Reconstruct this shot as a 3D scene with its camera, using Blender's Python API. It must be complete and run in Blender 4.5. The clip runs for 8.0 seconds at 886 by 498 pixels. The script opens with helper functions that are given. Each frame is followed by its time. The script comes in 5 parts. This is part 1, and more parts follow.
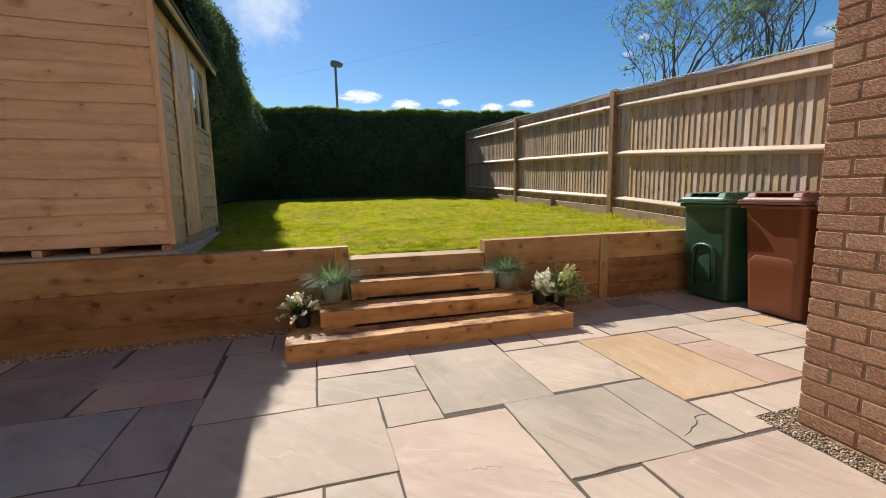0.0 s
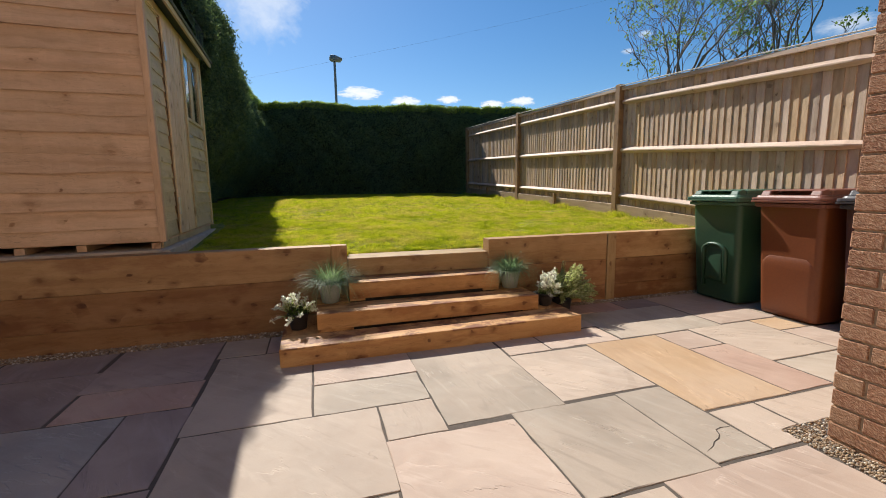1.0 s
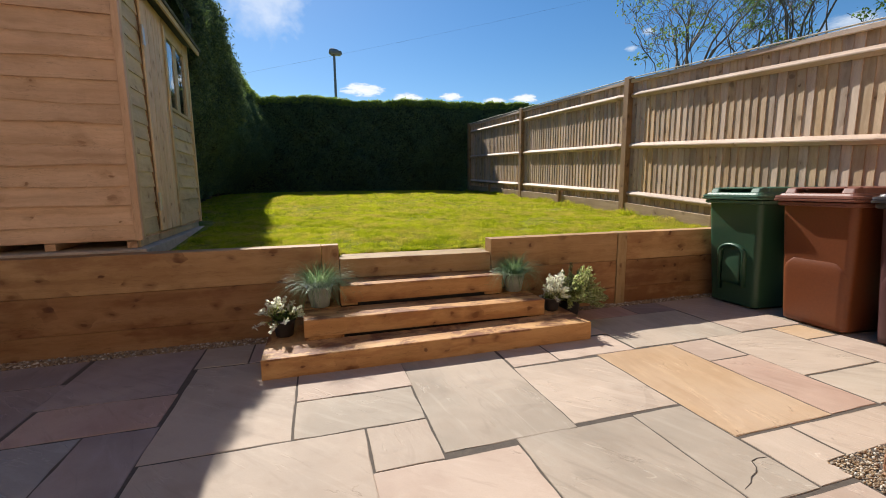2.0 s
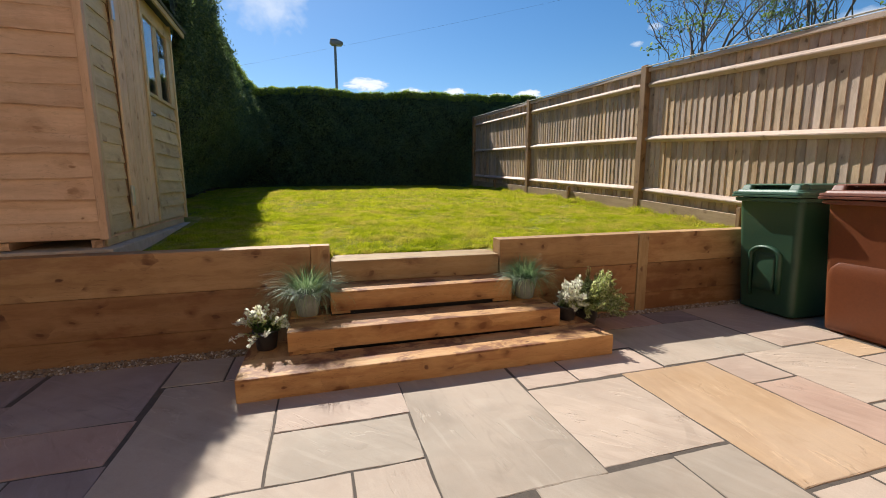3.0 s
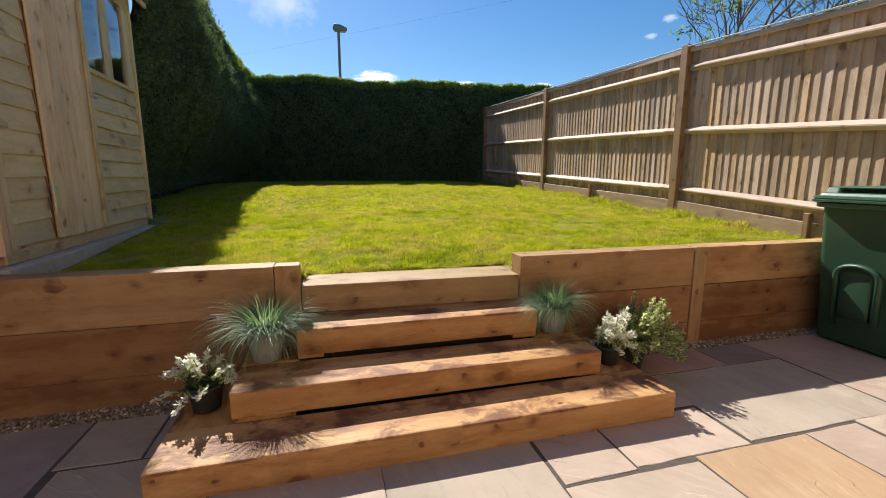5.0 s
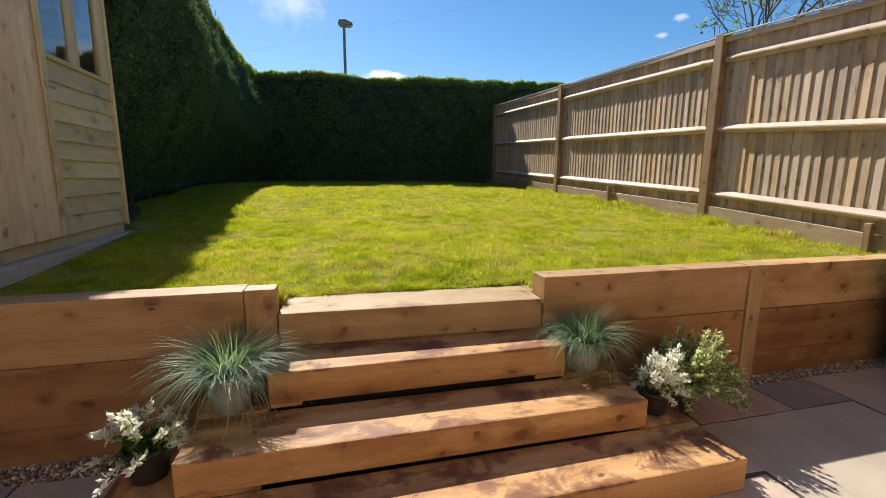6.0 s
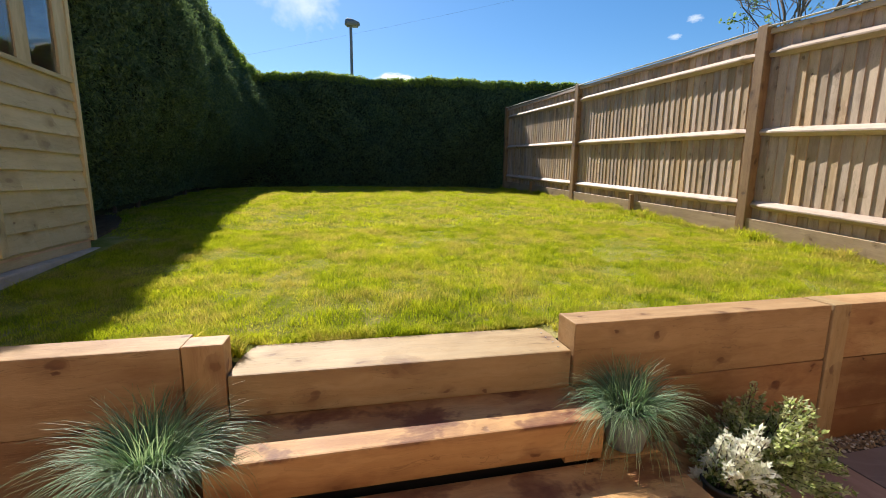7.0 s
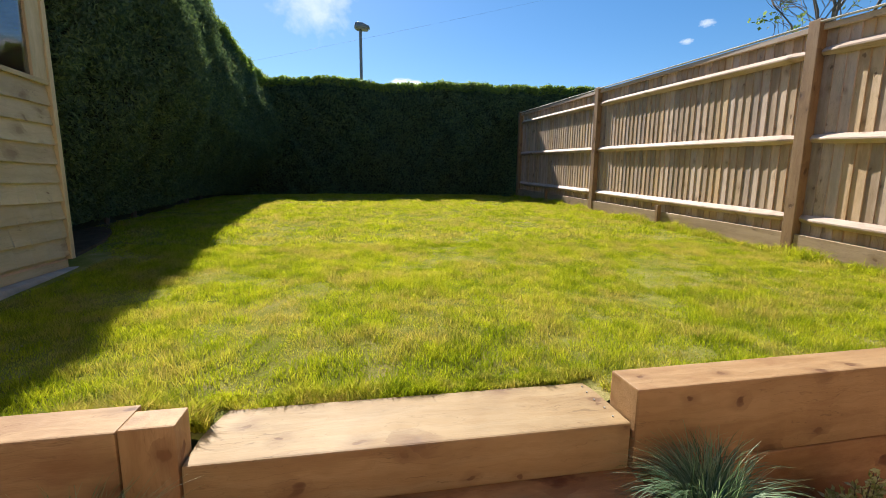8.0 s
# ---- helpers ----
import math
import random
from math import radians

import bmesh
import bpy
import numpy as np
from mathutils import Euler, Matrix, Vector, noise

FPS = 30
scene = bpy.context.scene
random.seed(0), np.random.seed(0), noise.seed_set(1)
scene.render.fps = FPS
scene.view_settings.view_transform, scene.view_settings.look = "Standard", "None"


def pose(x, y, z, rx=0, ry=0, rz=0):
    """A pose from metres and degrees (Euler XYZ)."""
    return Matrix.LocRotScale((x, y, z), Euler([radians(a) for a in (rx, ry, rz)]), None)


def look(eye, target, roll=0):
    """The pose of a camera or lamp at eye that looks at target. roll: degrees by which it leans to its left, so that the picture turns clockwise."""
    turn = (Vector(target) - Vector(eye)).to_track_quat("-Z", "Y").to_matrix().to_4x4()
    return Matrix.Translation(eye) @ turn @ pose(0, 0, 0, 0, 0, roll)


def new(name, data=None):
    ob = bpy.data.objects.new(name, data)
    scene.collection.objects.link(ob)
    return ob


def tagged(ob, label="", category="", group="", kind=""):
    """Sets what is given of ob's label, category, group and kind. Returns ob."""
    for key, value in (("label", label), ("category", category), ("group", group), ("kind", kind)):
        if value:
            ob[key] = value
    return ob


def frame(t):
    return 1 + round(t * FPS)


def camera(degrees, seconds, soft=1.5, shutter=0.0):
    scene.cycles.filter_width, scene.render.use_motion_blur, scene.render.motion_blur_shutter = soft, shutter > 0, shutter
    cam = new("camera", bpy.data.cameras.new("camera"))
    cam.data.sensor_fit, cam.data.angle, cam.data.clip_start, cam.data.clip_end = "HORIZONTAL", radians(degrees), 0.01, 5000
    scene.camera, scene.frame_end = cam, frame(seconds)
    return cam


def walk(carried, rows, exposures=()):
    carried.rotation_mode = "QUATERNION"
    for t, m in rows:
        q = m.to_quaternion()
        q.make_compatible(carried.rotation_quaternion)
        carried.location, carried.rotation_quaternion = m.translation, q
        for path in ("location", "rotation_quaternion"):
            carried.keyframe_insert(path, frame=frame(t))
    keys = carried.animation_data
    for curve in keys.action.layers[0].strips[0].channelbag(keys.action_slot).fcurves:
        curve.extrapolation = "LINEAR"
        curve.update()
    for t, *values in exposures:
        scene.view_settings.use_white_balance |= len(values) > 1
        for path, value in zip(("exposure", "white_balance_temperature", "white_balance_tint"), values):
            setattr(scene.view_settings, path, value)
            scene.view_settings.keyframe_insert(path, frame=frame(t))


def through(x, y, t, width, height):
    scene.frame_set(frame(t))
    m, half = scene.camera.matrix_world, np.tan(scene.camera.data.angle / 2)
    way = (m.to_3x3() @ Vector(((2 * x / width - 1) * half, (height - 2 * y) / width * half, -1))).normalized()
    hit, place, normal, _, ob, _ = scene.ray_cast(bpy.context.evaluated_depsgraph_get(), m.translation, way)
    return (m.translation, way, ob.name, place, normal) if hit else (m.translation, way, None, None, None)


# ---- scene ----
cam = camera(92.7, 8.0, soft=0.95)
PATH = [
    (0, (0.14, -0.012, 1.081), (0.708, 1.887, 0.819), -1.0),
    (0.5, (0.138, 0.055, 1.081), (0.708, 1.953, 0.814), -0.9),
    (1, (0.156, 0.128, 1.076), (0.727, 2.025, 0.801), -0.8),
    (1.5, (0.195, 0.219, 1.071), (0.763, 2.116, 0.791), -0.7),
    (3, (0.336, 0.682, 1.057), (0.886, 2.58, 0.75), -0.2),
    (3.5, (0.367, 0.828, 1.064), (0.908, 2.728, 0.747), -0.1),
    (4, (0.421, 0.991, 1.061), (0.954, 2.891, 0.737), 0.1),
    (4.5, (0.493, 1.154, 1.08), (1.015, 3.056, 0.748), 0.1),
    (6, (0.647, 1.734, 1.117), (1.124, 3.647, 0.78), 0.4),
    (6.5, (0.726, 1.944, 1.144), (1.181, 3.862, 0.81), 0.5),
    (7, (0.782, 2.161, 1.175), (1.214, 4.086, 0.848), 0.5),
    (7.5, (0.805, 2.372, 1.202), (1.215, 4.304, 0.885), 0.5),
    (8, (0.819, 2.519, 1.225), (1.21, 4.457, 0.92), 0.6),
]
walk(cam, [(t, look(eye, target, roll)) for t, eye, target, roll in PATH],
     exposures=((0, 0.42), (3, 0.45), (4.5, 0.53), (6, 0.63), (6.5, 0.68), (8, 0.72)))

# ---- sky, sun and exposure ----
SUN_X, SUN_Y = -0.25, 1.05          # towards the sun, for each metre of height
sun_elevation = math.atan2(1, math.hypot(SUN_X, SUN_Y))
sun_azimuth = math.atan2(SUN_X, SUN_Y)
world = bpy.data.worlds.new("sky")
scene.world = world
world.use_nodes = True
sky = world.node_tree.nodes.new("ShaderNodeTexSky")
sky.sky_type, sky.sun_disc = "NISHITA", False
sky.sun_elevation, sky.sun_rotation = sun_elevation, sun_azimuth
sky.altitude, sky.air_density, sky.dust_density, sky.ozone_density = 50, 1.0, 0.25, 3.0
back = world.node_tree.nodes["Background"]
deep = world.node_tree.nodes.new("ShaderNodeHueSaturation")
deep.inputs["Saturation"].default_value = 1.28
world.node_tree.links.new(sky.outputs[0], deep.inputs["Color"])
world.node_tree.links.new(deep.outputs[0], back.inputs[0])
back.inputs[1].default_value = 0.086
sun = new("sun", bpy.data.lights.new("sun", "SUN"))
sun.data.energy, sun.data.angle, sun.data.color = 5.0, radians(0.55), (1.0, 0.955, 0.88)
sun.matrix_world = look((SUN_X * 30, SUN_Y * 30, 30), (0, 0, 0))

# ---- helpers for building ----
rng = random.Random(7)
nrg = np.random.default_rng(11)
ROOT = {}                            # pose of each empty in the world


def thing(name, label, category, at=(0, 0, 0), turn=0, group="", kind=""):
    ob = new(name)
    ob.empty_display_size = 0.1
    m = pose(*at, 0, 0, turn)
    ob.matrix_basis = m
    ROOT[ob] = m
    return tagged(ob, label, category, group, kind)


def mesh_of(name, bm, material, smooth=False):
    me = bpy.data.meshes.new(name)
    bmesh.ops.recalc_face_normals(bm, faces=bm.faces)
    if smooth:
        for f in bm.faces:
            f.smooth = True
    bm.to_mesh(me)
    bm.free()
    me.materials.append(material)
    return me


def piece(name, me, parent, m=None, label=""):
    """A mesh placed at the world pose m, as a part of parent."""
    ob = new(name, me)
    m = m or Matrix()
    if parent:
        ob.parent = parent
        ob.matrix_basis = ROOT[parent].inverted() @ m
    else:
        ob.matrix_basis = m
    ROOT[ob] = m
    return tagged(ob, label)


def part(name, bm, material, parent, label="", m=None, smooth=False):
    return piece(name, mesh_of(name, bm, material, smooth), parent, m, label)


def arrays(name, verts, faces, material, smooth=False):
    """A mesh from arrays of vertices and of faces that all have as many corners."""
    verts, faces = np.asarray(verts, np.float32), np.asarray(faces, np.int32)
    n, k = faces.shape
    me = bpy.data.meshes.new(name)
    me.vertices.add(len(verts))
    me.vertices.foreach_set("co", verts.ravel())
    me.loops.add(n * k)
    me.loops.foreach_set("vertex_index", faces.ravel())
    me.polygons.add(n)
    me.polygons.foreach_set("loop_start", np.arange(0, n * k, k, dtype=np.int32))
    me.polygons.foreach_set("use_smooth", np.full(n, smooth))
    me.update(calc_edges=True)
    me.materials.append(material)
    return me


def box(lx, ly, lz, bevel=0.0, seg=1, wobble=0.0):
    """A box round the origin with eased edges."""
    bm = bmesh.new()
    bmesh.ops.create_cube(bm, size=1)
    for v in bm.verts:
        v.co.x *= lx + rng.uniform(-wobble, wobble)
        v.co.y *= ly
        v.co.z *= lz
    if bevel:
        bmesh.ops.bevel(bm, geom=bm.edges[:], offset=bevel, segments=seg, affect="EDGES", profile=0.6)
    return bm


def prism(outline, z0, z1):
    """An upright prism over a polygon in x, y."""
    bm = bmesh.new()
    low = [bm.verts.new((x, y, z0)) for x, y in outline]
    top = [bm.verts.new((x, y, z1)) for x, y in outline]
    n = len(outline)
    bm.faces.new(low[::-1])
    bm.faces.new(top)
    for i in range(n):
        bm.faces.new((low[i], low[(i + 1) % n], top[(i + 1) % n], top[i]))
    return bm


def lathe(profile, steps=28, caps=True):
    """A turned form from (radius, height) pairs."""
    bm = bmesh.new()
    rings = []
    for r, z in profile:
        rings.append([bm.verts.new((r * math.cos(2 * math.pi * i / steps), r * math.sin(2 * math.pi * i / steps), z)) for i in range(steps)])
    for a, b in zip(rings, rings[1:]):
        for i in range(steps):
            bm.faces.new((a[i], a[(i + 1) % steps], b[(i + 1) % steps], b[i]))
    if caps:
        bm.faces.new(rings[0][::-1])
        bm.faces.new(rings[-1])
    return bm


def tube(points, radii, steps=6):
    """A round bar through points."""
    bm = bmesh.new()
    rings = []
    pts = [Vector(p) for p in points]
    for i, p in enumerate(pts):
        d = (pts[min(i + 1, len(pts) - 1)] - pts[max(i - 1, 0)]).normalized()
        side = d.cross(Vector((0.31, 0.17, 0.93)) if abs(d.z) < 0.9 else Vector((1, 0, 0))).normalized()
        up = side.cross(d)
        r = radii[i] if hasattr(radii, "__len__") else radii
        rings.append([bm.verts.new(p + r * (math.cos(2 * math.pi * k / steps) * side + math.sin(2 * math.pi * k / steps) * up)) for k in range(steps)])
    for a, b in zip(rings, rings[1:]):
        for k in range(steps):
            bm.faces.new((a[k], a[(k + 1) % steps], b[(k + 1) % steps], b[k]))
    bm.faces.new(rings[0][::-1])
    bm.faces.new(rings[-1])
    return bm


def merge(*parts):
    """Several bmeshes as one."""
    out = bmesh.new()
    for b in parts:
        me = bpy.data.meshes.new("tmp")
        b.to_mesh(me)
        b.free()
        out.from_mesh(me)
        bpy.data.meshes.remove(me)
    return out


def moved(bm, m):
    bmesh.ops.transform(bm, matrix=m, verts=bm.verts)
    return bm


# ---- materials ----
class Nodes:
    def __init__(self, name):
        self.mat = bpy.data.materials.new(name)
        self.mat.use_nodes = True
        self.t = self.mat.node_tree
        self.t.nodes.clear()

    def add(self, kind, **given):
        n = self.t.nodes.new("ShaderNode" + kind)
        if "operation" in given:
            n.operation = given["operation"]
        if "blend_type" in given:
            n.blend_type = given["blend_type"]
        if "use_clamp" in given:
            n.use_clamp = given["use_clamp"]
        for key, value in given.items():
            if key.startswith("i_"):
                self.put(n, key[2:].replace("_", " "), value)
        return n

    def put(self, n, key, value):
        socket = n.inputs[int(key)] if key.isdigit() else n.inputs[key]
        if isinstance(value, bpy.types.NodeSocket):
            self.t.links.new(value, socket)
        else:
            socket.default_value = value

    def math(self, op, a, b=0.0, clamp=False):
        n = self.add("Math", operation=op, use_clamp=clamp)
        self.put(n, "0", a)
        self.put(n, "1", b)
        return n.outputs[0]

    def mix(self, fac, a, b, blend="MIX"):
        n = self.add("MixRGB", blend_type=blend)
        self.put(n, "0", fac)
        self.put(n, "1", a)
        self.put(n, "2", b)
        return n.outputs[0]

    def ramp(self, fac, stops):
        n = self.add("ValToRGB")
        self.put(n, "0", fac)
        el = n.color_ramp.elements
        while len(el) < len(stops):
            el.new(0.5)
        for e, (pos, col) in zip(el, stops):
            e.position = pos
            e.color = col if hasattr(col, "__len__") and len(col) == 4 else ((*col, 1) if hasattr(col, "__len__") else (col, col, col, 1))
        return n.outputs[0]

    def noise(self, vec, scale, detail=4.0, rough=0.55, distort=0.0):
        n = self.add("TexNoise", i_Vector=vec, i_Scale=scale, i_Detail=detail, i_Roughness=rough, i_Distortion=distort)
        return n.outputs[0]

    def stretched(self, vec, scale, shift=None):
        n = self.add("Mapping", i_Vector=vec, i_Scale=scale)
        if shift is not None:
            self.put(n, "Location", shift)
        return n.outputs[0]

    def local(self):
        """Object coordinates, shifted by chance from piece to piece."""
        c = self.add("TexCoord").outputs["Object"]
        r = self.add("ObjectInfo").outputs["Random"]
        k = self.add("CombineXYZ", i_0=self.math("MULTIPLY", r, 37.0), i_1=self.math("MULTIPLY", r, 91.0), i_2=self.math("MULTIPLY", r, 53.0)).outputs[0]
        return self.add("VectorMath", operation="ADD", i_0=c, i_1=k).outputs[0], r

    def place(self):
        return self.add("NewGeometry").outputs["Position"]

    def finish(self, colour, rough, height=None, depth=0.002, metal=0.0, spec=0.5, strength=1.0):
        b = self.add("BsdfPrincipled", i_Base_Color=colour, i_Roughness=rough, i_Metallic=metal)
        b.inputs["Specular IOR Level"].default_value = spec
        if height is not None:
            n = self.add("Bump", i_Height=height, i_Distance=depth, i_Strength=strength)
            self.t.links.new(n.outputs[0], b.inputs["Normal"])
        o = self.add("OutputMaterial")
        self.t.links.new(b.outputs[0], o.inputs[0])
        self.shader = b
        return self.mat


def rgb(*c):
    return (*c, 1.0)


def wood(name, pale, mid, dark, knot, rough=0.75, knots=0.5, vary=0.25, saw=0.0006, hues=0.0, stained=0.5, tannin=0.0):
    """Sawn softwood with its grain along the local x axis, growth streaks, knots and stains."""
    n = Nodes(name)
    v, r = n.local()
    warp = n.add("TexNoise", i_Vector=n.stretched(v, (2.5, 6, 6)), i_Scale=3.0, i_Detail=3.0)
    vw = n.add("VectorMath", operation="MULTIPLY_ADD", i_0=warp.outputs["Color"], i_1=(0.07, 0.07, 0.07), i_2=v).outputs[0]
    streak = n.noise(n.stretched(vw, (1.0, 34, 34)), 2.2, 5, 0.6)
    band = n.noise(n.stretched(vw, (0.5, 7, 7)), 2.0, 3, 0.5)
    fine = n.noise(n.stretched(v, (14, 230, 230)), 1.0, 3, 0.6)
    blot = n.noise(v, 3.2, 4, 0.6)
    col = n.ramp(band, [(0.3, pale), (0.52, mid), (0.72, dark)])
    col = n.mix(n.ramp(streak, [(0.48, 0.0), (0.75, 0.30)]), col, rgb(*[c * 0.72 for c in dark]))
    col = n.mix(n.ramp(blot, [(0.5, 0.0), (0.75, 0.35)]), col, rgb(*[c * 0.8 for c in dark]))
    axes = n.add("SeparateXYZ")
    n.put(axes, "0", vw)
    flat = n.add("CombineXYZ", i_0=n.math("MULTIPLY", axes.outputs[0], 6.5), i_1=n.math("MULTIPLY", n.math("ADD", axes.outputs[1], axes.outputs[2]), 8.5)).outputs[0]
    vor = n.add("TexVoronoi", i_Vector=flat, i_Scale=1.0, i_Randomness=1.0)
    vor.voronoi_dimensions = "2D"
    sep = n.add("SeparateColor")
    n.put(sep, "0", vor.outputs["Color"])
    near = n.math("MULTIPLY", vor.outputs["Distance"], n.math("ADD", n.math("MULTIPLY", sep.outputs[1], 2.2), 0.8))
    gate = n.math("GREATER_THAN", sep.outputs[0], 1.0 - knots)
    ring = n.math("MULTIPLY", n.ramp(near, [(0.06, 1.0), (0.14, 0.8), (0.20, 0.0)]), gate)
    col = n.mix(ring, col, rgb(*knot))
    smear = n.noise(n.stretched(vw, (5, 9, 9)), 1.5, 3, 0.6)
    halo = n.math("MULTIPLY", n.math("MULTIPLY", n.ramp(near, [(0.16, 0.85), (0.75, 0.0)]), gate), n.ramp(smear, [(0.35, 0.15), (0.6, 1.0)]))
    col = n.mix(halo, col, rgb(*[0.55 * c + 0.45 * k for c, k in zip(dark, knot)]))
    split = n.noise(n.stretched(vw, (0.55, 24, 24)), 1.6, 2, 0.4)
    crack = n.ramp(split, [(0.488, 0.0), (0.498, 0.55), (0.508, 0.0)])
    col = n.mix(n.math("MULTIPLY", crack, n.ramp(blot, [(0.42, 0.0), (0.6, 1.0)])), col, rgb(*[c * 0.35 for c in dark]))
    stain = n.noise(n.stretched(v, (0.9, 2.2, 2.2)), 1.7, 5, 0.65)
    col = n.mix(n.ramp(stain, [(0.52, 0.0), (0.72 - 0.1 * (stained > 0.5), stained)]), col, rgb(mid[0] * 0.62, mid[1] * (0.62 - 0.14 * (stained > 0.5)), mid[2] * (0.62 - 0.2 * (stained > 0.5))))
    col = n.mix(n.ramp(stain, [(0.25, 0.4), (0.42, 0.0)]), col, rgb(*[min(1, c * 1.12) for c in pale]))
    if tannin:
        # dark red blotches where the wood has been wet
        wet = n.noise(n.stretched(v, (1.0, 1.6, 1.6)), 4.6, 4, 0.62, 0.5)
        spots = n.noise(v, 21, 3, 0.6)
        mark = n.math("ADD", n.math("MULTIPLY", wet, 0.85), n.math("MULTIPLY", spots, 0.15))
        # rain stands on the upper face, so the blotches keep to it
        high = n.add("SeparateXYZ")
        n.put(high, "0", n.add("TexCoord").outputs["Object"])
        lying = n.ramp(high.outputs[2], [(0.048, 0.0), (0.056, 1.0)])
        col = n.mix(n.math("MULTIPLY", n.ramp(mark, [(0.50, 0.0), (0.56, tannin * 0.7), (0.64, tannin)]), lying), col, rgb(0.125, 0.028, 0.010))
    tone = n.math("MULTIPLY_ADD", r, vary * 2)
    n.t.nodes[-1].inputs[2].default_value = 1.0 - vary
    hsv = n.add("HueSaturation", i_Color=col, i_Value=tone)
    other = n.math("FRACT", n.math("MULTIPLY", r, 7.31))
    n.put(hsv, "Saturation", n.math("ADD", n.math("MULTIPLY", other, 2 * hues), 1.0 - hues))
    n.put(hsv, "Hue", n.math("ADD", n.math("MULTIPLY", other, 0.05 * hues), 0.5 - 0.025 * hues))
    rough_v = n.math("MULTIPLY_ADD", blot, 0.25)
    n.t.nodes[-1].inputs[2].default_value = rough - 0.22
    height = n.math("ADD", n.math("MULTIPLY", fine, 0.5), n.math("SUBTRACT", n.math("MULTIPLY", streak, 0.6), n.math("MULTIPLY", ring, 0.6)))
    return n.finish(hsv.outputs[0], rough_v, height, saw * 3, spec=0.5)


def stone(name, a, b, c, vein, rough=0.72):
    """Riven sandstone: clouded colour, veins and cleft ledges."""
    n = Nodes(name)
    v, r = n.local()
    turn = n.add("Mapping", i_Vector=v, i_Rotation=n.add("CombineXYZ", i_2=n.math("ADD", n.math("MULTIPLY", n.math("FRACT", n.math("MULTIPLY", r, 5.7)), 1.3), 0.35)).outputs[0])
    s = turn.outputs[0]
    big = n.noise(v, 1.8, 5, 0.55, 0.6)
    mid = n.noise(v, 7.0, 5, 0.6, 0.3)
    grain = n.noise(v, 220.0, 3, 0.6)
    col = n.ramp(big, [(0.3, a), (0.5, b), (0.72, c)])
    cast = n.noise(v, 1.3, 3, 0.5, 0.4)
    col = n.mix(n.ramp(cast, [(0.42, 0.0), (0.62, 0.75)]), col, rgb(*[0.55 * x + 0.45 * y for x, y in zip(a, (0.60, 0.46, 0.35))]))
    col = n.mix(n.ramp(mid, [(0.5, 0.0), (0.8, 0.35)]), col, rgb(*vein))
    slant = n.noise(n.stretched(s, (2.0, 11.0, 9.0)), 1.3, 5, 0.6, 0.7)
    col = n.mix(n.ramp(slant, [(0.53, 0.0), (0.68, 0.55)]), col, rgb(*[min(1, x * 1.13) for x in a]))
    col = n.mix(n.ramp(slant, [(0.30, 0.5), (0.43, 0.0)]), col, rgb(*[x * 0.9 for x in c]))
    col = n.mix(n.math("MULTIPLY", n.ramp(grain, [(0.35, 0.25), (0.6, 0.0)]), 0.45), col, rgb(*[x * 0.7 for x in vein]))
    hsv = n.add("HueSaturation", i_Color=col, i_Value=n.math("ADD", n.math("MULTIPLY", r, 0.16), 0.82))
    # a smooth cleft face, with a few broken ledges, hair cracks and chisel nicks
    lay = n.noise(n.stretched(s, (0.9, 3.6, 2.0)), 1.6, 5, 0.55, 0.25)
    where = n.ramp(n.noise(v, 2.9, 2, 0.5), [(0.50, 0.0), (0.60, 1.0)])
    ledge = n.math("MULTIPLY", n.ramp(lay, [(0.0, 0.0), (0.40, 0.0), (0.407, 0.5), (0.53, 0.5), (0.537, 1.0)]), where)
    edge = n.math("MULTIPLY", n.ramp(lay, [(0.392, 0.0), (0.403, 0.45), (0.412, 0.0), (0.526, 0.0), (0.534, 0.45), (0.544, 0.0)]), where)
    # pale rims along the ledges: their highlights are mixed into the colour
    col = n.mix(edge, hsv.outputs[0], rgb(*[min(1, x * 1.22) for x in a]))
    slit = n.noise(n.stretched(s, (0.9, 2.4, 1.0)), 1.7, 6, 0.62, 0.2)
    rare = n.ramp(n.noise(v, 3.7, 2, 0.5), [(0.62, 0.0), (0.69, 1.0)])
    crack = n.math("MULTIPLY", n.ramp(slit, [(0.492, 0.0), (0.4995, 1.0), (0.507, 0.0)]), rare)
    col = n.mix(n.math("MULTIPLY", crack, 0.25), col, rgb(*[x * 0.5 for x in vein]))
    nick = n.math("MULTIPLY", n.ramp(n.noise(v, 31, 3, 0.6), [(0.70, 0.0), (0.74, 1.0)]), rare)
    col = n.mix(n.math("MULTIPLY", nick, 0.35), col, rgb(*[min(1, x * 1.35) for x in a]))
    ripple = n.noise(n.stretched(v, (3, 8, 3)), 1.4, 3, 0.5, 0.5)
    height = n.math("ADD", n.math("SUBTRACT", n.math("MULTIPLY", ledge, 0.75), n.math("MULTIPLY", crack, 0.3)),
                    n.math("ADD", n.math("MULTIPLY", ripple, 0.30), n.math("ADD", n.math("MULTIPLY", mid, 0.12), n.math("MULTIPLY", grain, 0.04))))
    return n.finish(col, rough, height, 0.006, spec=0.35)


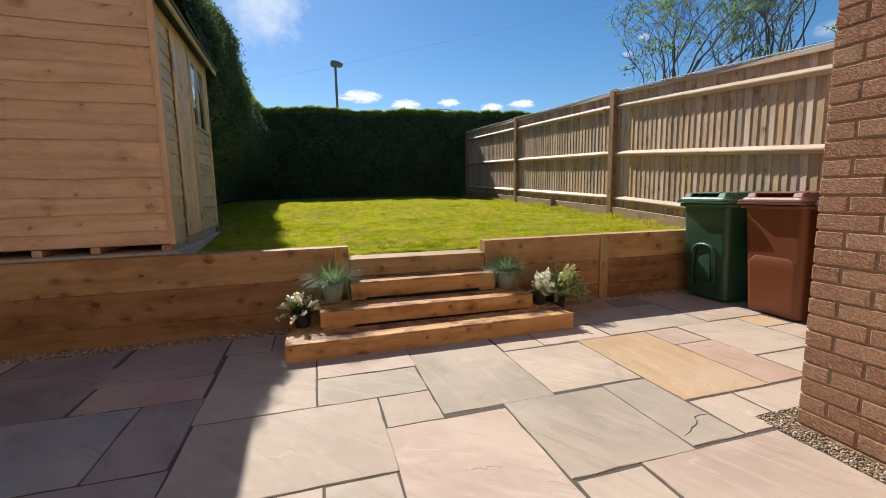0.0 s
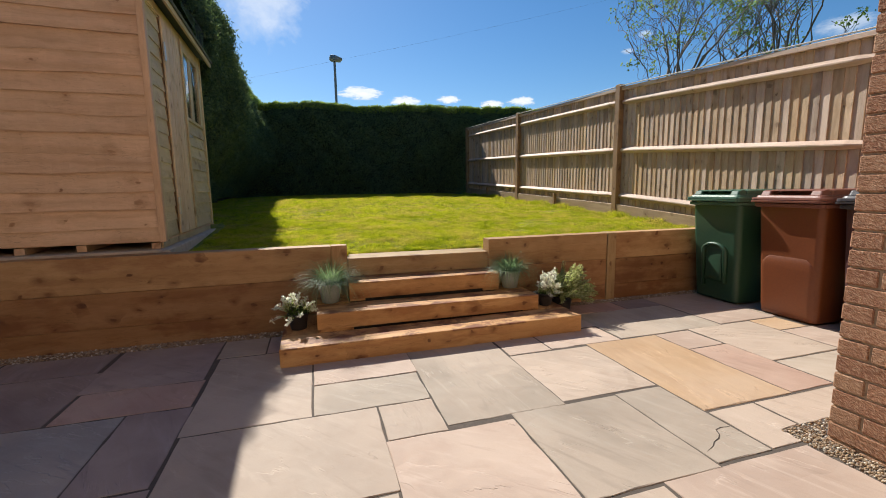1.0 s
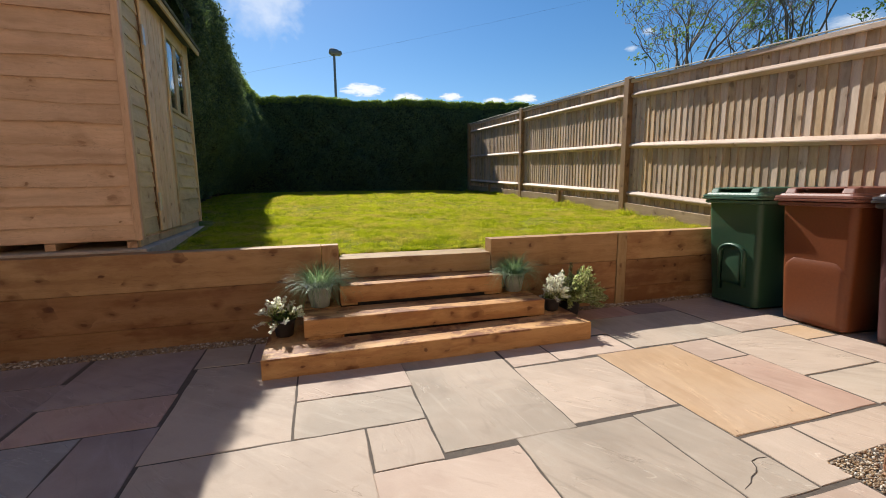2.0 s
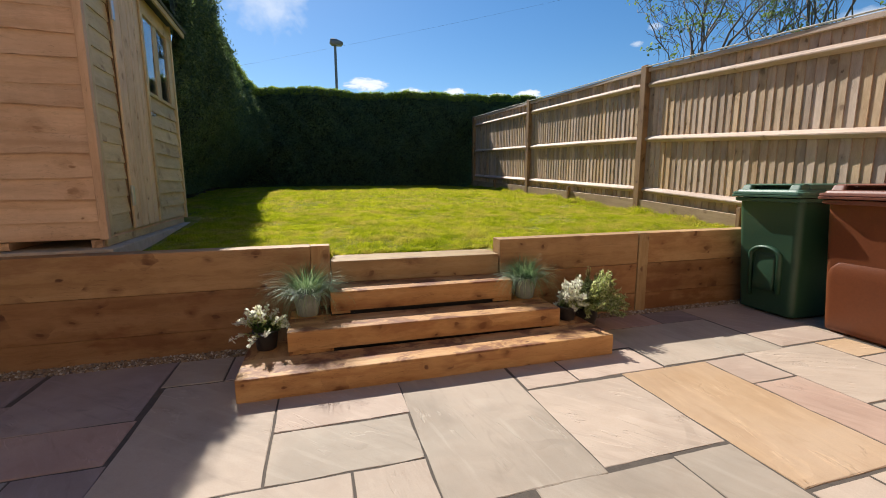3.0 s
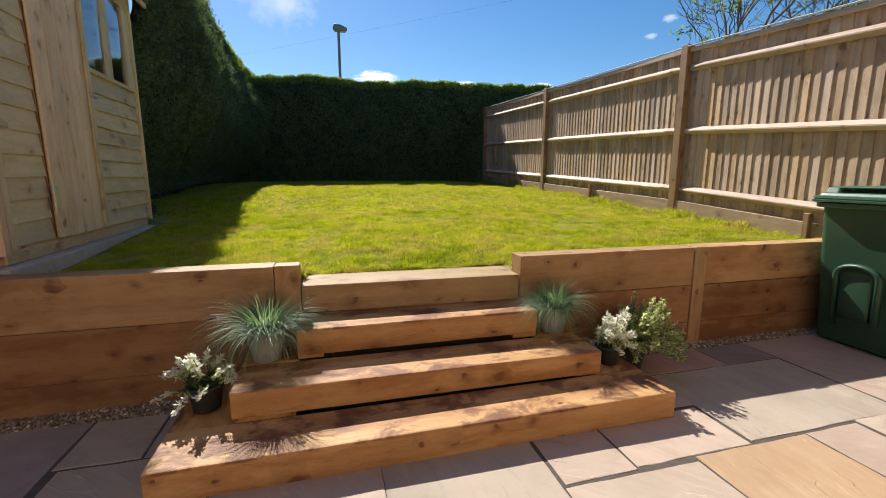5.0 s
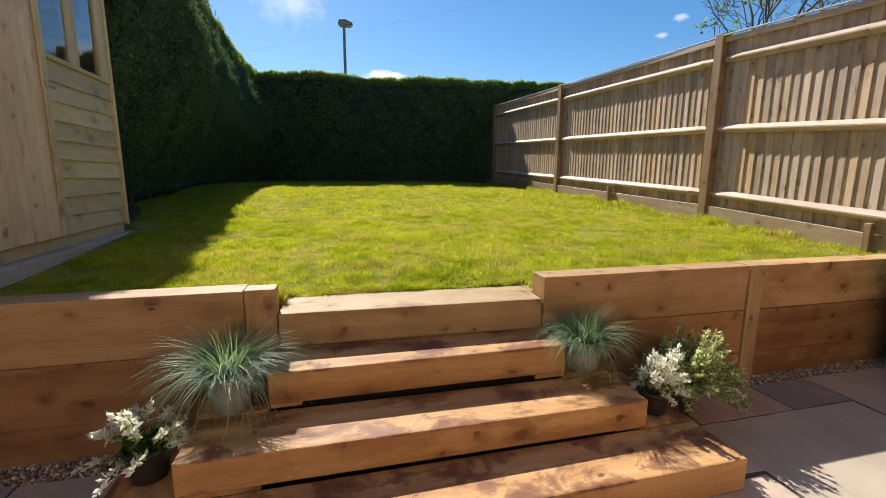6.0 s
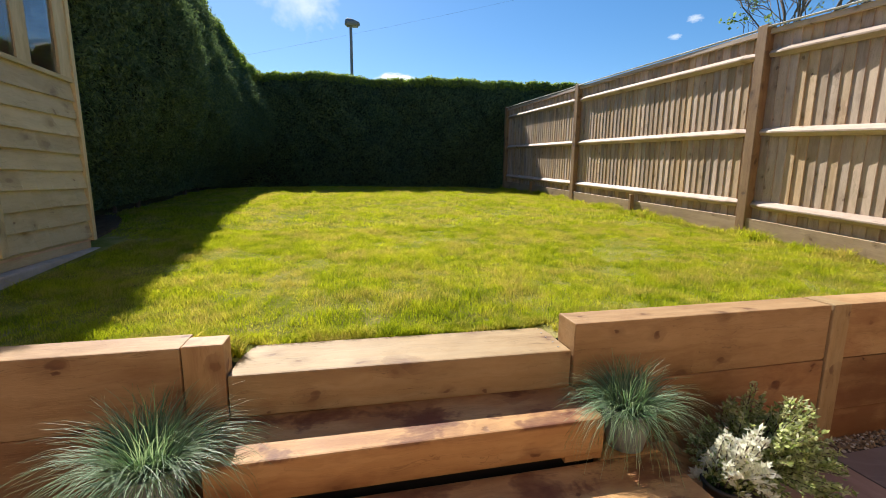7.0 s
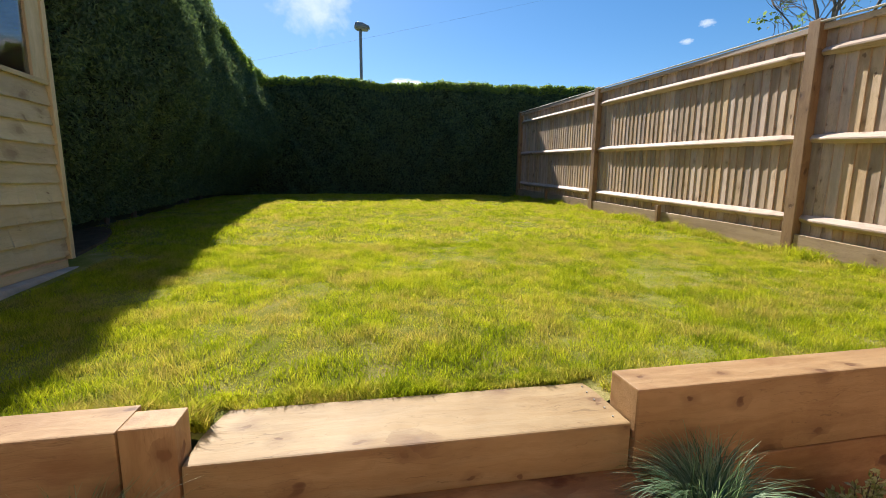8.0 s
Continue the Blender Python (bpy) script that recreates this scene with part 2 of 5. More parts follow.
def plain(name, col, rough, scale=18.0, spread=0.18, depth=0.0006, metal=0.0, spec=0.5):
    """A plain surface with mottling at two scales."""
    n = Nodes(name)
    v, r = n.local()
    a, b = n.noise(v, scale, 4, 0.6), n.noise(v, scale * 9, 3, 0.6)
    tint = n.math("ADD", n.math("MULTIPLY", a, 0.7), n.math("MULTIPLY", b, 0.3))
    c = n.ramp(tint, [(0.3, [x * (1 - spread) for x in col]), (0.7, [min(1, x * (1 + spread)) for x in col])])
    rv = n.math("ADD", n.math("MULTIPLY", a, 0.2), rough - 0.1)
    return n.finish(c, rv, tint, depth, metal, spec)


def leafy(name, dark, mid, light, through=0.45, rough=0.55, scale=1.2, dry=None, spec=0.35, glow=(1.35, 1.3, 0.75), tufty=0.0):
    """Leaves that let some light through; they vary from leaf to leaf and from patch to patch."""
    n = Nodes(name)
    geo = n.add("NewGeometry")
    isl = geo.outputs["Random Per Island"]
    patch = n.noise(geo.outputs["Position"], scale, 3, 0.6)
    f = n.math("ADD", n.math("MULTIPLY", isl, 0.55), n.math("MULTIPLY", patch, 0.5))
    if tufty:
        f = n.math("ADD", f, n.math("MULTIPLY", n.math("SUBTRACT", n.noise(geo.outputs["Position"], 8.0, 4, 0.65), 0.5), tufty))
    col = n.ramp(f, [(0.2, dark), (0.52, mid), (0.85, light)])
    if dry:
        worn = n.noise(geo.outputs["Position"], 3.4, 5, 0.7)
        few = n.math("MULTIPLY", n.ramp(worn, [(0.455, 0.0), (0.60, 0.8)]), n.math("ADD", n.math("MULTIPLY", isl, 0.8), 0.2))
        col = n.mix(few, col, rgb(*dry))
    b = n.add("BsdfPrincipled", i_Base_Color=col, i_Roughness=rough)
    b.inputs["Specular IOR Level"].default_value = spec
    tr = n.add("BsdfTranslucent", i_Color=n.mix(1.0, col, rgb(*glow), "MULTIPLY"))
    m = n.add("MixShader", i_0=through)
    n.t.links.new(b.outputs[0], m.inputs[1])
    n.t.links.new(tr.outputs[0], m.inputs[2])
    o = n.add("OutputMaterial")
    n.t.links.new(m.outputs[0], o.inputs[0])
    return n.mat


def glass(name):
    """Thin clear acrylic that mirrors the sky."""
    n = Nodes(name)
    v, r = n.local()
    b = n.add("BsdfPrincipled", i_Base_Color=rgb(0.9, 0.95, 0.97), i_Roughness=0.02)
    b.inputs["Transmission Weight"].default_value = 1.0
    b.inputs["IOR"].default_value = 1.5
    bump = n.add("Bump", i_Height=n.noise(v, 2.5, 2, 0.4), i_Distance=0.02, i_Strength=0.5)
    n.t.links.new(bump.outputs[0], b.inputs["Normal"])
    o = n.add("OutputMaterial")
    n.t.links.new(b.outputs[0], o.inputs[0])
    return n.mat


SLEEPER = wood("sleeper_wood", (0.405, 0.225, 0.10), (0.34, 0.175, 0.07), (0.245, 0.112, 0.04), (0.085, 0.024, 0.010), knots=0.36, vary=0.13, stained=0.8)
# paler copy for top course and end post: sunlight put into the colour
SLEEPER_SUNLIT = wood("sunlit_top_sleeper", (0.53, 0.335, 0.162), (0.455, 0.268, 0.118), (0.345, 0.186, 0.072), (0.10, 0.032, 0.014), knots=0.36, vary=0.10, stained=0.6)
STEP_WOOD = wood("step_wood", (0.62, 0.365, 0.155), (0.53, 0.285, 0.105), (0.38, 0.17, 0.055), (0.085, 0.024, 0.010), knots=0.36, vary=0.08, stained=0.7, tannin=0.85)
SLEEPER_TOP = wood("weathered_sleeper", (0.455, 0.32, 0.165), (0.395, 0.256, 0.115), (0.305, 0.183, 0.076), (0.15, 0.07, 0.035), knots=0.4, vary=0.1)
SHED_WOOD = wood("shed_board", (0.72, 0.505, 0.33), (0.66, 0.445, 0.28), (0.55, 0.35, 0.205), (0.30, 0.16, 0.075), knots=0.16, vary=0.07, stained=0.42)
SHED_GREEN = wood("treated_board", (0.66, 0.54, 0.32), (0.60, 0.48, 0.27), (0.50, 0.385, 0.20), (0.26, 0.16, 0.08), knots=0.2, vary=0.1)
FENCE_WOOD = wood("fence_wood", (0.63, 0.475, 0.335), (0.555, 0.40, 0.268), (0.435, 0.292, 0.178), (0.17, 0.10, 0.055), knots=0.22, vary=0.2, hues=0.22)
POST_WOOD = wood("post_wood", (0.42, 0.26, 0.13), (0.36, 0.21, 0.10), (0.26, 0.145, 0.07), (0.10, 0.05, 0.025), knots=0.35, vary=0.1)
STONES = {
    "buff": stone("buff_sandstone", (0.513, 0.414, 0.328), (0.470, 0.375, 0.293), (0.413, 0.319, 0.245), (0.383, 0.280, 0.205)),
    "grey": stone("grey_green_sandstone", (0.461, 0.392, 0.315), (0.413, 0.345, 0.271), (0.357, 0.294, 0.229), (0.348, 0.263, 0.193)),
    "pink": stone("pink_sandstone", (0.513, 0.401, 0.323), (0.470, 0.358, 0.284), (0.418, 0.306, 0.236), (0.392, 0.267, 0.197)),
    "orange": stone("orange_sandstone", (0.561, 0.389, 0.239), (0.526, 0.351, 0.205), (0.483, 0.312, 0.174), (0.448, 0.271, 0.146)),
    "red": stone("red_sandstone", (0.480, 0.326, 0.266), (0.428, 0.278, 0.223), (0.365, 0.229, 0.181), (0.324, 0.186, 0.144)),
    "rose": stone("rose_sandstone", (0.489, 0.336, 0.258), (0.443, 0.297, 0.225), (0.389, 0.250, 0.184), (0.362, 0.221, 0.158)),
    "plum": stone("plum_sandstone", (0.355, 0.284, 0.266), (0.302, 0.237, 0.218), (0.256, 0.196, 0.181), (0.220, 0.160, 0.144)),
    "blue": stone("blue_grey_sandstone", (0.376, 0.356, 0.335), (0.324, 0.310, 0.292), (0.271, 0.258, 0.245), (0.240, 0.211, 0.192)),
}
MORTAR = plain("grey_mortar", (0.088, 0.070, 0.055), 0.92, 30, 0.35, 0.002)
SOIL = plain("dark_soil", (0.12, 0.08, 0.048), 0.95, 12, 0.4, 0.012, spec=0.05)
MEADOW = plain("far_ground", (0.075, 0.10, 0.035), 0.95, 0.6, 0.4, 0.02)
CONCRETE = plain("concrete", (0.47, 0.40, 0.31), 0.9, 14, 0.2, 0.0015)
SLOT_SHADE = plain("black_slot_shade", (0.012, 0.012, 0.012), 0.6, 30, 0.3)
FELT = plain("green_roof_felt", (0.10, 0.115, 0.10), 0.95, 40, 0.35, 0.002)
STEEL = plain("galvanised_steel", (0.55, 0.56, 0.56), 0.42, 25, 0.15, 0.0003, metal=1.0)
DARK_METAL = plain("dark_grey_metal", (0.10, 0.105, 0.11), 0.5, 25, 0.2, 0.0003, metal=0.6)
COLUMN = plain("grey_painted_column", (0.22, 0.225, 0.22), 0.55, 12, 0.15)
GREEN_PLASTIC = plain("green_plastic", (0.028, 0.078, 0.042), 0.42, 60, 0.12, 0.0005)
GREEN_LID = plain("faded_green_plastic", (0.055, 0.13, 0.085), 0.45, 60, 0.15, 0.0005)
BROWN_PLASTIC = plain("brown_plastic", (0.17, 0.050, 0.016), 0.45, 60, 0.12, 0.0005)
BROWN_LID = plain("faded_brown_plastic", (0.20, 0.075, 0.05), 0.48, 60, 0.15, 0.0005)
MAROON_PLASTIC = plain("dark_maroon_plastic", (0.07, 0.03, 0.03), 0.45, 60, 0.15, 0.0005)
BLACK_LID = plain("charcoal_plastic", (0.05, 0.045, 0.05), 0.4, 60, 0.2, 0.0005)
RUBBER = plain("black_rubber", (0.02, 0.02, 0.02), 0.7, 40, 0.3)
POT_GREY = plain("grey_green_zinc_pot", (0.33, 0.37, 0.34), 0.62, 14, 0.28, 0.001)
POT_BLACK = plain("black_plastic_pot", (0.035, 0.032, 0.032), 0.5, 40, 0.2)
COMPOST = plain("compost", (0.04, 0.028, 0.02), 0.95, 60, 0.5, 0.006)
GLASS = glass("acrylic_pane")
GRASS = leafy("grass_blades", (0.155, 0.222, 0.012), (0.32, 0.40, 0.016), (0.50, 0.52, 0.052), 0.6, 0.7, 1.4, dry=(0.52, 0.40, 0.19), spec=0.2, glow=(1.45, 1.3, 0.8), tufty=1.5)
HEDGE_LEAF = leafy("hedge_leaves", (0.055, 0.095, 0.062), (0.10, 0.155, 0.092), (0.19, 0.265, 0.115), 0.35, 0.65, 2.2, spec=0.2)
# brighter leaf colour for the crest, painting in the sun on its rim
SUNLIT_LEAF = leafy("sunlit_crest_leaves", (0.12, 0.20, 0.05), (0.22, 0.32, 0.07), (0.36, 0.44, 0.13), 0.6, 0.5, 3.0, spec=0.4)
# near-black sheet inside the hedges: shade between leaves put into the colour
HEDGE_SHADE = plain("hedge_depth", (0.022, 0.032, 0.016), 0.95, 6, 0.5, 0.03)
TREE_LEAF = leafy("spring_leaves", (0.11, 0.18, 0.06), (0.18, 0.27, 0.09), (0.28, 0.37, 0.15), 0.45, 0.5, 1.0)
BARK = plain("grey_bark", (0.115, 0.09, 0.07), 0.9, 22, 0.35, 0.004)
TREE_BARK = plain("pale_grey_bark", (0.20, 0.155, 0.115), 0.9, 22, 0.35, 0.004)
FESCUE = leafy("blue_fescue", (0.055, 0.12, 0.05), (0.175, 0.28, 0.14), (0.44, 0.54, 0.36), 0.4, 0.5, 9.0, spec=0.4, glow=(1.2, 1.25, 0.9))
WHITE_LEAF = leafy("cream_white_leaves", (0.72, 0.73, 0.58), (0.85, 0.85, 0.75), (0.90, 0.90, 0.85), 0.6, 0.55, 14.0, glow=(1.12, 1.12, 1.05), spec=0.2)
VARIEGATED = leafy("variegated_leaves", (0.19, 0.26, 0.07), (0.48, 0.53, 0.27), (0.80, 0.80, 0.62), 0.6, 0.55, 14.0, glow=(1.2, 1.2, 0.85), spec=0.2)
GREEN_LEAF = leafy("green_shrub_leaves", (0.035, 0.075, 0.016), (0.07, 0.13, 0.028), (0.13, 0.20, 0.05), 0.35, 0.45, 14.0)


def cloud_material(name, dense, ragged):
    """Bright vapour that thins out to nothing at its ragged rim."""
    n = Nodes(name)
    c = n.add("TexCoord").outputs["Object"]
    v, r = n.local()
    span = n.add("VectorMath", operation="LENGTH", i_0=c).outputs["Value"]
    puffs = n.math("ADD", n.math("MULTIPLY", n.noise(v, 2.3, 6, 0.62, 0.3), 0.7), n.math("MULTIPLY", n.noise(v, 6.5, 4, 0.6), 0.3))
    body = n.math("ADD", n.math("SUBTRACT", 1.0, span), n.math("MULTIPLY", n.math("SUBTRACT", puffs, 0.5), ragged))
    mix = n.add("MixShader", i_0=n.ramp(body, [(0.12, 0.0), (0.12 + 0.5 / dense, min(1.0, dense * 0.4)), (0.75, min(1.0, dense * 0.5))]))
    glow = n.add("Emission", i_Color=rgb(0.94, 0.97, 1.0), i_Strength=0.80)
    for i, shader in ((1, n.add("BsdfTransparent")), (2, glow)):
        n.t.links.new(shader.outputs[0], mix.inputs[i])
    n.t.links.new(mix.outputs[0], n.add("OutputMaterial").inputs[0])
    return n.mat


CLOUD = cloud_material("cloud_white", 2.0, 1.5)
HAZE_CLOUD = cloud_material("thin_high_cloud", 1.1, 1.1)


def brick_material():
    """Wire-cut brown brick with slanting drag marks."""
    n = Nodes("brown_brick")
    v, r = n.local()
    big, mid, grain = n.noise(v, 9, 4, 0.6), n.noise(v, 40, 4, 0.6), n.noise(v, 190, 3, 0.7)
    col = n.ramp(n.math("ADD", n.math("MULTIPLY", big, 0.5), n.math("MULTIPLY", r, 0.5)), [(0.2, (0.25, 0.115, 0.066)), (0.5, (0.335, 0.170, 0.098)), (0.8, (0.39, 0.235, 0.142))])
    col = n.mix(n.ramp(mid, [(0.5, 0.0), (0.75, 0.5)]), col, rgb(0.20, 0.085, 0.046))
    tilt = n.add("Mapping", i_Vector=v, i_Rotation=(0.0, radians(36), 0.0))
    drag = n.noise(n.stretched(tilt.outputs[0], (60, 60, 210)), 1.0, 2, 0.5)
    # drag ridges get a paler tone, a painted highlight on the relief
    col = n.mix(n.ramp(drag, [(0.50, 0.0), (0.60, 0.6)]), col, rgb(0.50, 0.32, 0.20))
    height = n.math("ADD", n.math("MULTIPLY", drag, 0.9), n.math("MULTIPLY", grain, 0.3))
    return n.finish(col, 0.85, height, 0.009, spec=0.3)


BRICK = brick_material()
BRICK_JOINT = plain("sandy_mortar", (0.36, 0.265, 0.175), 0.95, 40, 0.25, 0.002)
CLOSING_WALL = plain("closing_wall_bounce", (0.36, 0.275, 0.21), 0.9, 9, 0.3, 0.003)


def pebble_material():
    n = Nodes("mixed_pebbles")
    isl = n.add("NewGeometry").outputs["Random Per Island"]
    col = n.ramp(isl, [(0.0, (0.14, 0.085, 0.05)), (0.25, (0.29, 0.19, 0.105)), (0.5, (0.40, 0.28, 0.16)), (0.72, (0.22, 0.17, 0.13)), (0.9, (0.55, 0.47, 0.36)), (1.0, (0.66, 0.62, 0.54))])
    return n.finish(col, 0.75, n.noise(n.place(), 220, 3), 0.001)


PEBBLES = pebble_material()

# ---- ground, patio and lawn ----
part("ground", prism([(-900, -900), (900, -900), (900, 900), (-900, 900)], -0.9, -0.06), MEADOW, None)
ground = bpy.data.objects["ground"]
tagged(ground, "flat grassy ground reaching the horizon", "ground", kind="structure")

patio = thing("patio", "patio of mixed riven sandstone slabs with grey joints", "patio", kind="structure")
part("mortar_bed", prism([(-6.2, -3.6), (4.6, -3.6), (4.6, 3.66), (-6.2, 3.66)], -0.07, -0.0026), MORTAR, patio)


def slab_bmesh(outline):
    """A flagstone about its middle: hand-dressed edges, eased top arris."""
    cx = sum(p[0] for p in outline) / len(outline)
    cy = sum(p[1] for p in outline) / len(outline)
    ring = []
    for i, a in enumerate(outline):
        b = outline[(i + 1) % len(outline)]
        n = max(2, int(math.dist(a, b) / 0.09))
        nx, ny = (b[1] - a[1]) / math.dist(a, b), -(b[0] - a[0]) / math.dist(a, b)
        for k in range(n):
            u = k / n
            j = rng.uniform(-0.003, 0.003) if k else 0.0
            ring.append((a[0] + (b[0] - a[0]) * u + nx * j - cx, a[1] + (b[1] - a[1]) * u + ny * j - cy, nx, ny))
    bm = bmesh.new()
    m = len(ring)
    tip = rng.uniform(-0.0015, 0.0015)
    levels = []
    for z, inset in ((-0.035, 0.0), (-0.004, 0.0), (-0.001, 0.0015), (0.0, 0.005)):
        row = []
        for x, y, nx, ny in ring:
            s = 1.0 - inset / max(0.1, math.hypot(x, y))
            row.append(bm.verts.new((x * s, y * s, z + tip * (x + y) + (rng.uniform(-0.0012, 0.0012) if z > -0.01 else 0))))
        levels.append(row)
    for a, b in zip(levels, levels[1:]):
        for i in range(m):
            bm.faces.new((a[i], a[(i + 1) % m], b[(i + 1) % m], b[i]))
    bm.faces.new(levels[-1])
    return bm, (cx, cy)


def slab(x0, x1, y0, y1, stone_name, gap=0.0047, cut=None):
    outline = cut or [(x0 + gap, y0 + gap), (x1 - gap, y0 + gap), (x1 - gap, y1 - gap), (x0 + gap, y1 - gap)]
    bm, (cx, cy) = slab_bmesh(outline)
    part("slab", bm, STONES[stone_name], patio, m=pose(cx, cy, rng.uniform(-0.001, 0.0015)))


# x0, x1, y0, y1, stone: the stones that are seen, row by row
for x0, x1, y0, y1, kind in (
    (-1.80, -1.165, 3.085, 3.43, "plum"), (-1.75, -1.125, 2.445, 3.085, "plum"), (-1.145, -0.515, 2.775, 3.44, "plum"),
    (-1.115, -0.50, 2.445, 2.775, "red"), (-1.42, -0.785, 1.81, 2.445, "blue"), (-0.785, -0.485, 1.81, 2.445, "plum"),
    (-1.03, -0.475, 1.18, 1.81, "plum"), (-0.515, -0.21, 3.09, 3.43, "grey"), (-0.21, 0.10, 3.09, 3.43, "plum"),
    (-0.49, 0.095, 2.145, 3.09, "buff"), (-0.475, 0.405, 1.51, 2.145, "buff"), (-0.47, 0.115, 0.90, 1.51, "pink"),
    (0.115, 0.395, 0.90, 1.51, "grey"), (0.095, 0.70, 2.485, 3.09, "pink"), (0.095, 0.69, 2.145, 2.485, "grey"),
    (0.405, 0.69, 1.83, 2.145, "buff"), (0.69, 1.32, 1.865, 2.85, "grey"), (0.395, 1.01, 0.90, 1.835, "pink"),
    (1.01, 1.615, 1.255, 1.875, "grey"), (1.615, 1.91, 1.275, 1.885, "grey"), (1.315, 1.91, 1.895, 2.525, "buff"),
    (1.325, 1.645, 2.53, 2.85, "pink"), (1.645, 2.215, 2.545, 2.85, "pink"), (1.91, 2.505, 1.60, 2.55, "orange"),
    (2.225, 3.175, 2.56, 3.175, "grey"), (2.24, 2.80, 3.175, 3.43, "red"), (2.80, 3.19, 3.175, 3.43, "plum"),
    (3.185, 3.78, 2.585, 3.43, "pink"), (2.505, 2.82, 2.25, 2.555, "pink"), (2.505, 2.83, 1.605, 2.25, "rose"),
    (2.83, 3.455, 1.935, 2.575, "buff"), (2.84, 3.455, 1.60, 1.93, "grey"), (3.46, 3.76, 2.33, 2.58, "orange"),
    (3.46, 3.80, 1.90, 2.33, "pink"), (2.215, 2.84, 1.375, 1.595, "buff"), (1.33, 2.08, 0.60, 1.265, "pink"),
    (1.02, 1.325, 0.60, 1.25, "buff"), (0.70, 1.345, 2.86, 3.43, "grey"), (0.10, 0.70, 3.10, 3.43, "buff"), (1.35, 2.235, 2.86, 3.43, "pink"),
    (3.78, 4.42, 2.60, 3.43, "grey"), (3.80, 4.42, 1.90, 2.59, "buff"), (3.46, 4.42, 1.39, 1.89, "grey"), (2.85, 3.45, 1.39, 1.595, "pink"),
    (-1.75, -1.43, 1.81, 2.44, "grey"), (-1.66, -1.04, 1.18, 1.80, "buff"), (-2.40, -1.81, 2.80, 3.43, "grey"), (-2.36, -1.76, 1.81, 2.79, "plum"),
):
    slab(x0, x1, y0, y1, kind)
crack = [(1.90, 1.463), (1.853, 1.469), (1.818, 1.461), (1.801, 1.43), (1.772, 1.408), (1.731, 1.395), (1.699, 1.372), (1.646, 1.353)]
tagged(part("crack", tube([(x, y, 0.0005) for x, y in crack], [0.0012, 0.002, 0.0026, 0.0022, 0.0028, 0.0024, 0.002, 0.0012], 5), MORTAR, patio), "dark hairline crack across a flagstone")
slab(0, 0, 0, 0, "buff", cut=[(1.92, 1.285), (2.085, 1.285), (2.095, 1.375), (2.205, 1.38), (2.205, 1.587), (1.92, 1.587)])
# the rest of the paving, behind the camera and beside the house
y = 0.59
for row, h in enumerate((0.61, 0.30, 0.61, 0.61, 0.61, 0.61)):
    x = -6.0
    while x < 2.0:
        w = rng.choice((0.31, 0.61, 0.61, 0.92))
        if x + w > 1.78:
            w = 2.085 - x
        slab(x, x + w, y - h, y, rng.choice(("buff", "grey", "pink", "plum", "buff", "red")))
        x += w
    y -= h
for x0, x1, y0, y1, kind in ((-1.05, -0.475, 0.60, 1.17, "grey"), (-0.47, 0.11, 0.60, 0.89, "buff"), (0.115, 1.01, 0.60, 0.89, "grey"),
                             (-2.4, -1.67, 0.60, 1.80, "plum"), (-1.66, -1.06, 0.60, 1.17, "pink"), (-3.3, -2.41, 0.60, 2.0, "grey"), (-3.3, -2.41, 2.01, 3.43, "buff"),
                             (-6.0, -3.31, 0.60, 2.0, "pink"), (-6.0, -3.31, 2.01, 3.43, "grey")):
    slab(x0, x1, y0, y1, kind)


def sheet(name, xs, ys, height, material):
    X, Y = np.meshgrid(xs, ys)
    Z = height(X, Y)
    v = np.stack([X.ravel(), Y.ravel(), Z.ravel()], 1)
    nx, ny = len(xs), len(ys)
    i = (np.arange(ny - 1)[:, None] * nx + np.arange(nx - 1)[None, :]).ravel()
    return arrays(name, v, np.stack([i, i + 1, i + nx + 1, i + nx], 1), material, True)


def smooth(a, b, t):
    u = np.clip((t - a) / (b - a), 0, 1)
    return u * u * (3 - 2 * u)


def lawn_height(x, y):
    """The lawn rises away from the steps and is crowned in its middle."""
    z = 0.578 + 0.0505 * (np.minimum(y, 10.5) - 3.75)
    z = z + 0.055 * smooth(5.5, 9.5, y) * smooth(4.6, 3.0, x) * smooth(-2.5, 0.0, x)
    z = z - 0.045 * smooth(4.3, 3.75, y) * smooth(0.25, 0.5, x) * smooth(1.75, 1.5, x)
    return z + 0.008 * np.sin(2.1 * x + 0.7) * np.sin(1.7 * y) + 0.004 * np.sin(6.3 * x) * np.sin(5.1 * y + 1)


LAWN_SOIL = Nodes("turf_base")
_v = LAWN_SOIL.place()
LAWN_SOIL = LAWN_SOIL.finish(LAWN_SOIL.ramp(LAWN_SOIL.noise(_v, 5, 5, 0.65), [(0.3, (0.16, 0.18, 0.03)), (0.55, (0.27, 0.26, 0.07)), (0.75, (0.40, 0.32, 0.15))]), 0.95, LAWN_SOIL.noise(_v, 90, 4), 0.01, spec=0.0)
lawn = thing("lawn", "sloping lawn of patchy bright green grass", "lawn", kind="structure")
piece("turf", sheet("turf", np.linspace(-6, 4.56, 88), np.linspace(3.66, 15, 96), lambda x, y: lawn_height(x, y) - 0.004, LAWN_SOIL), lawn)


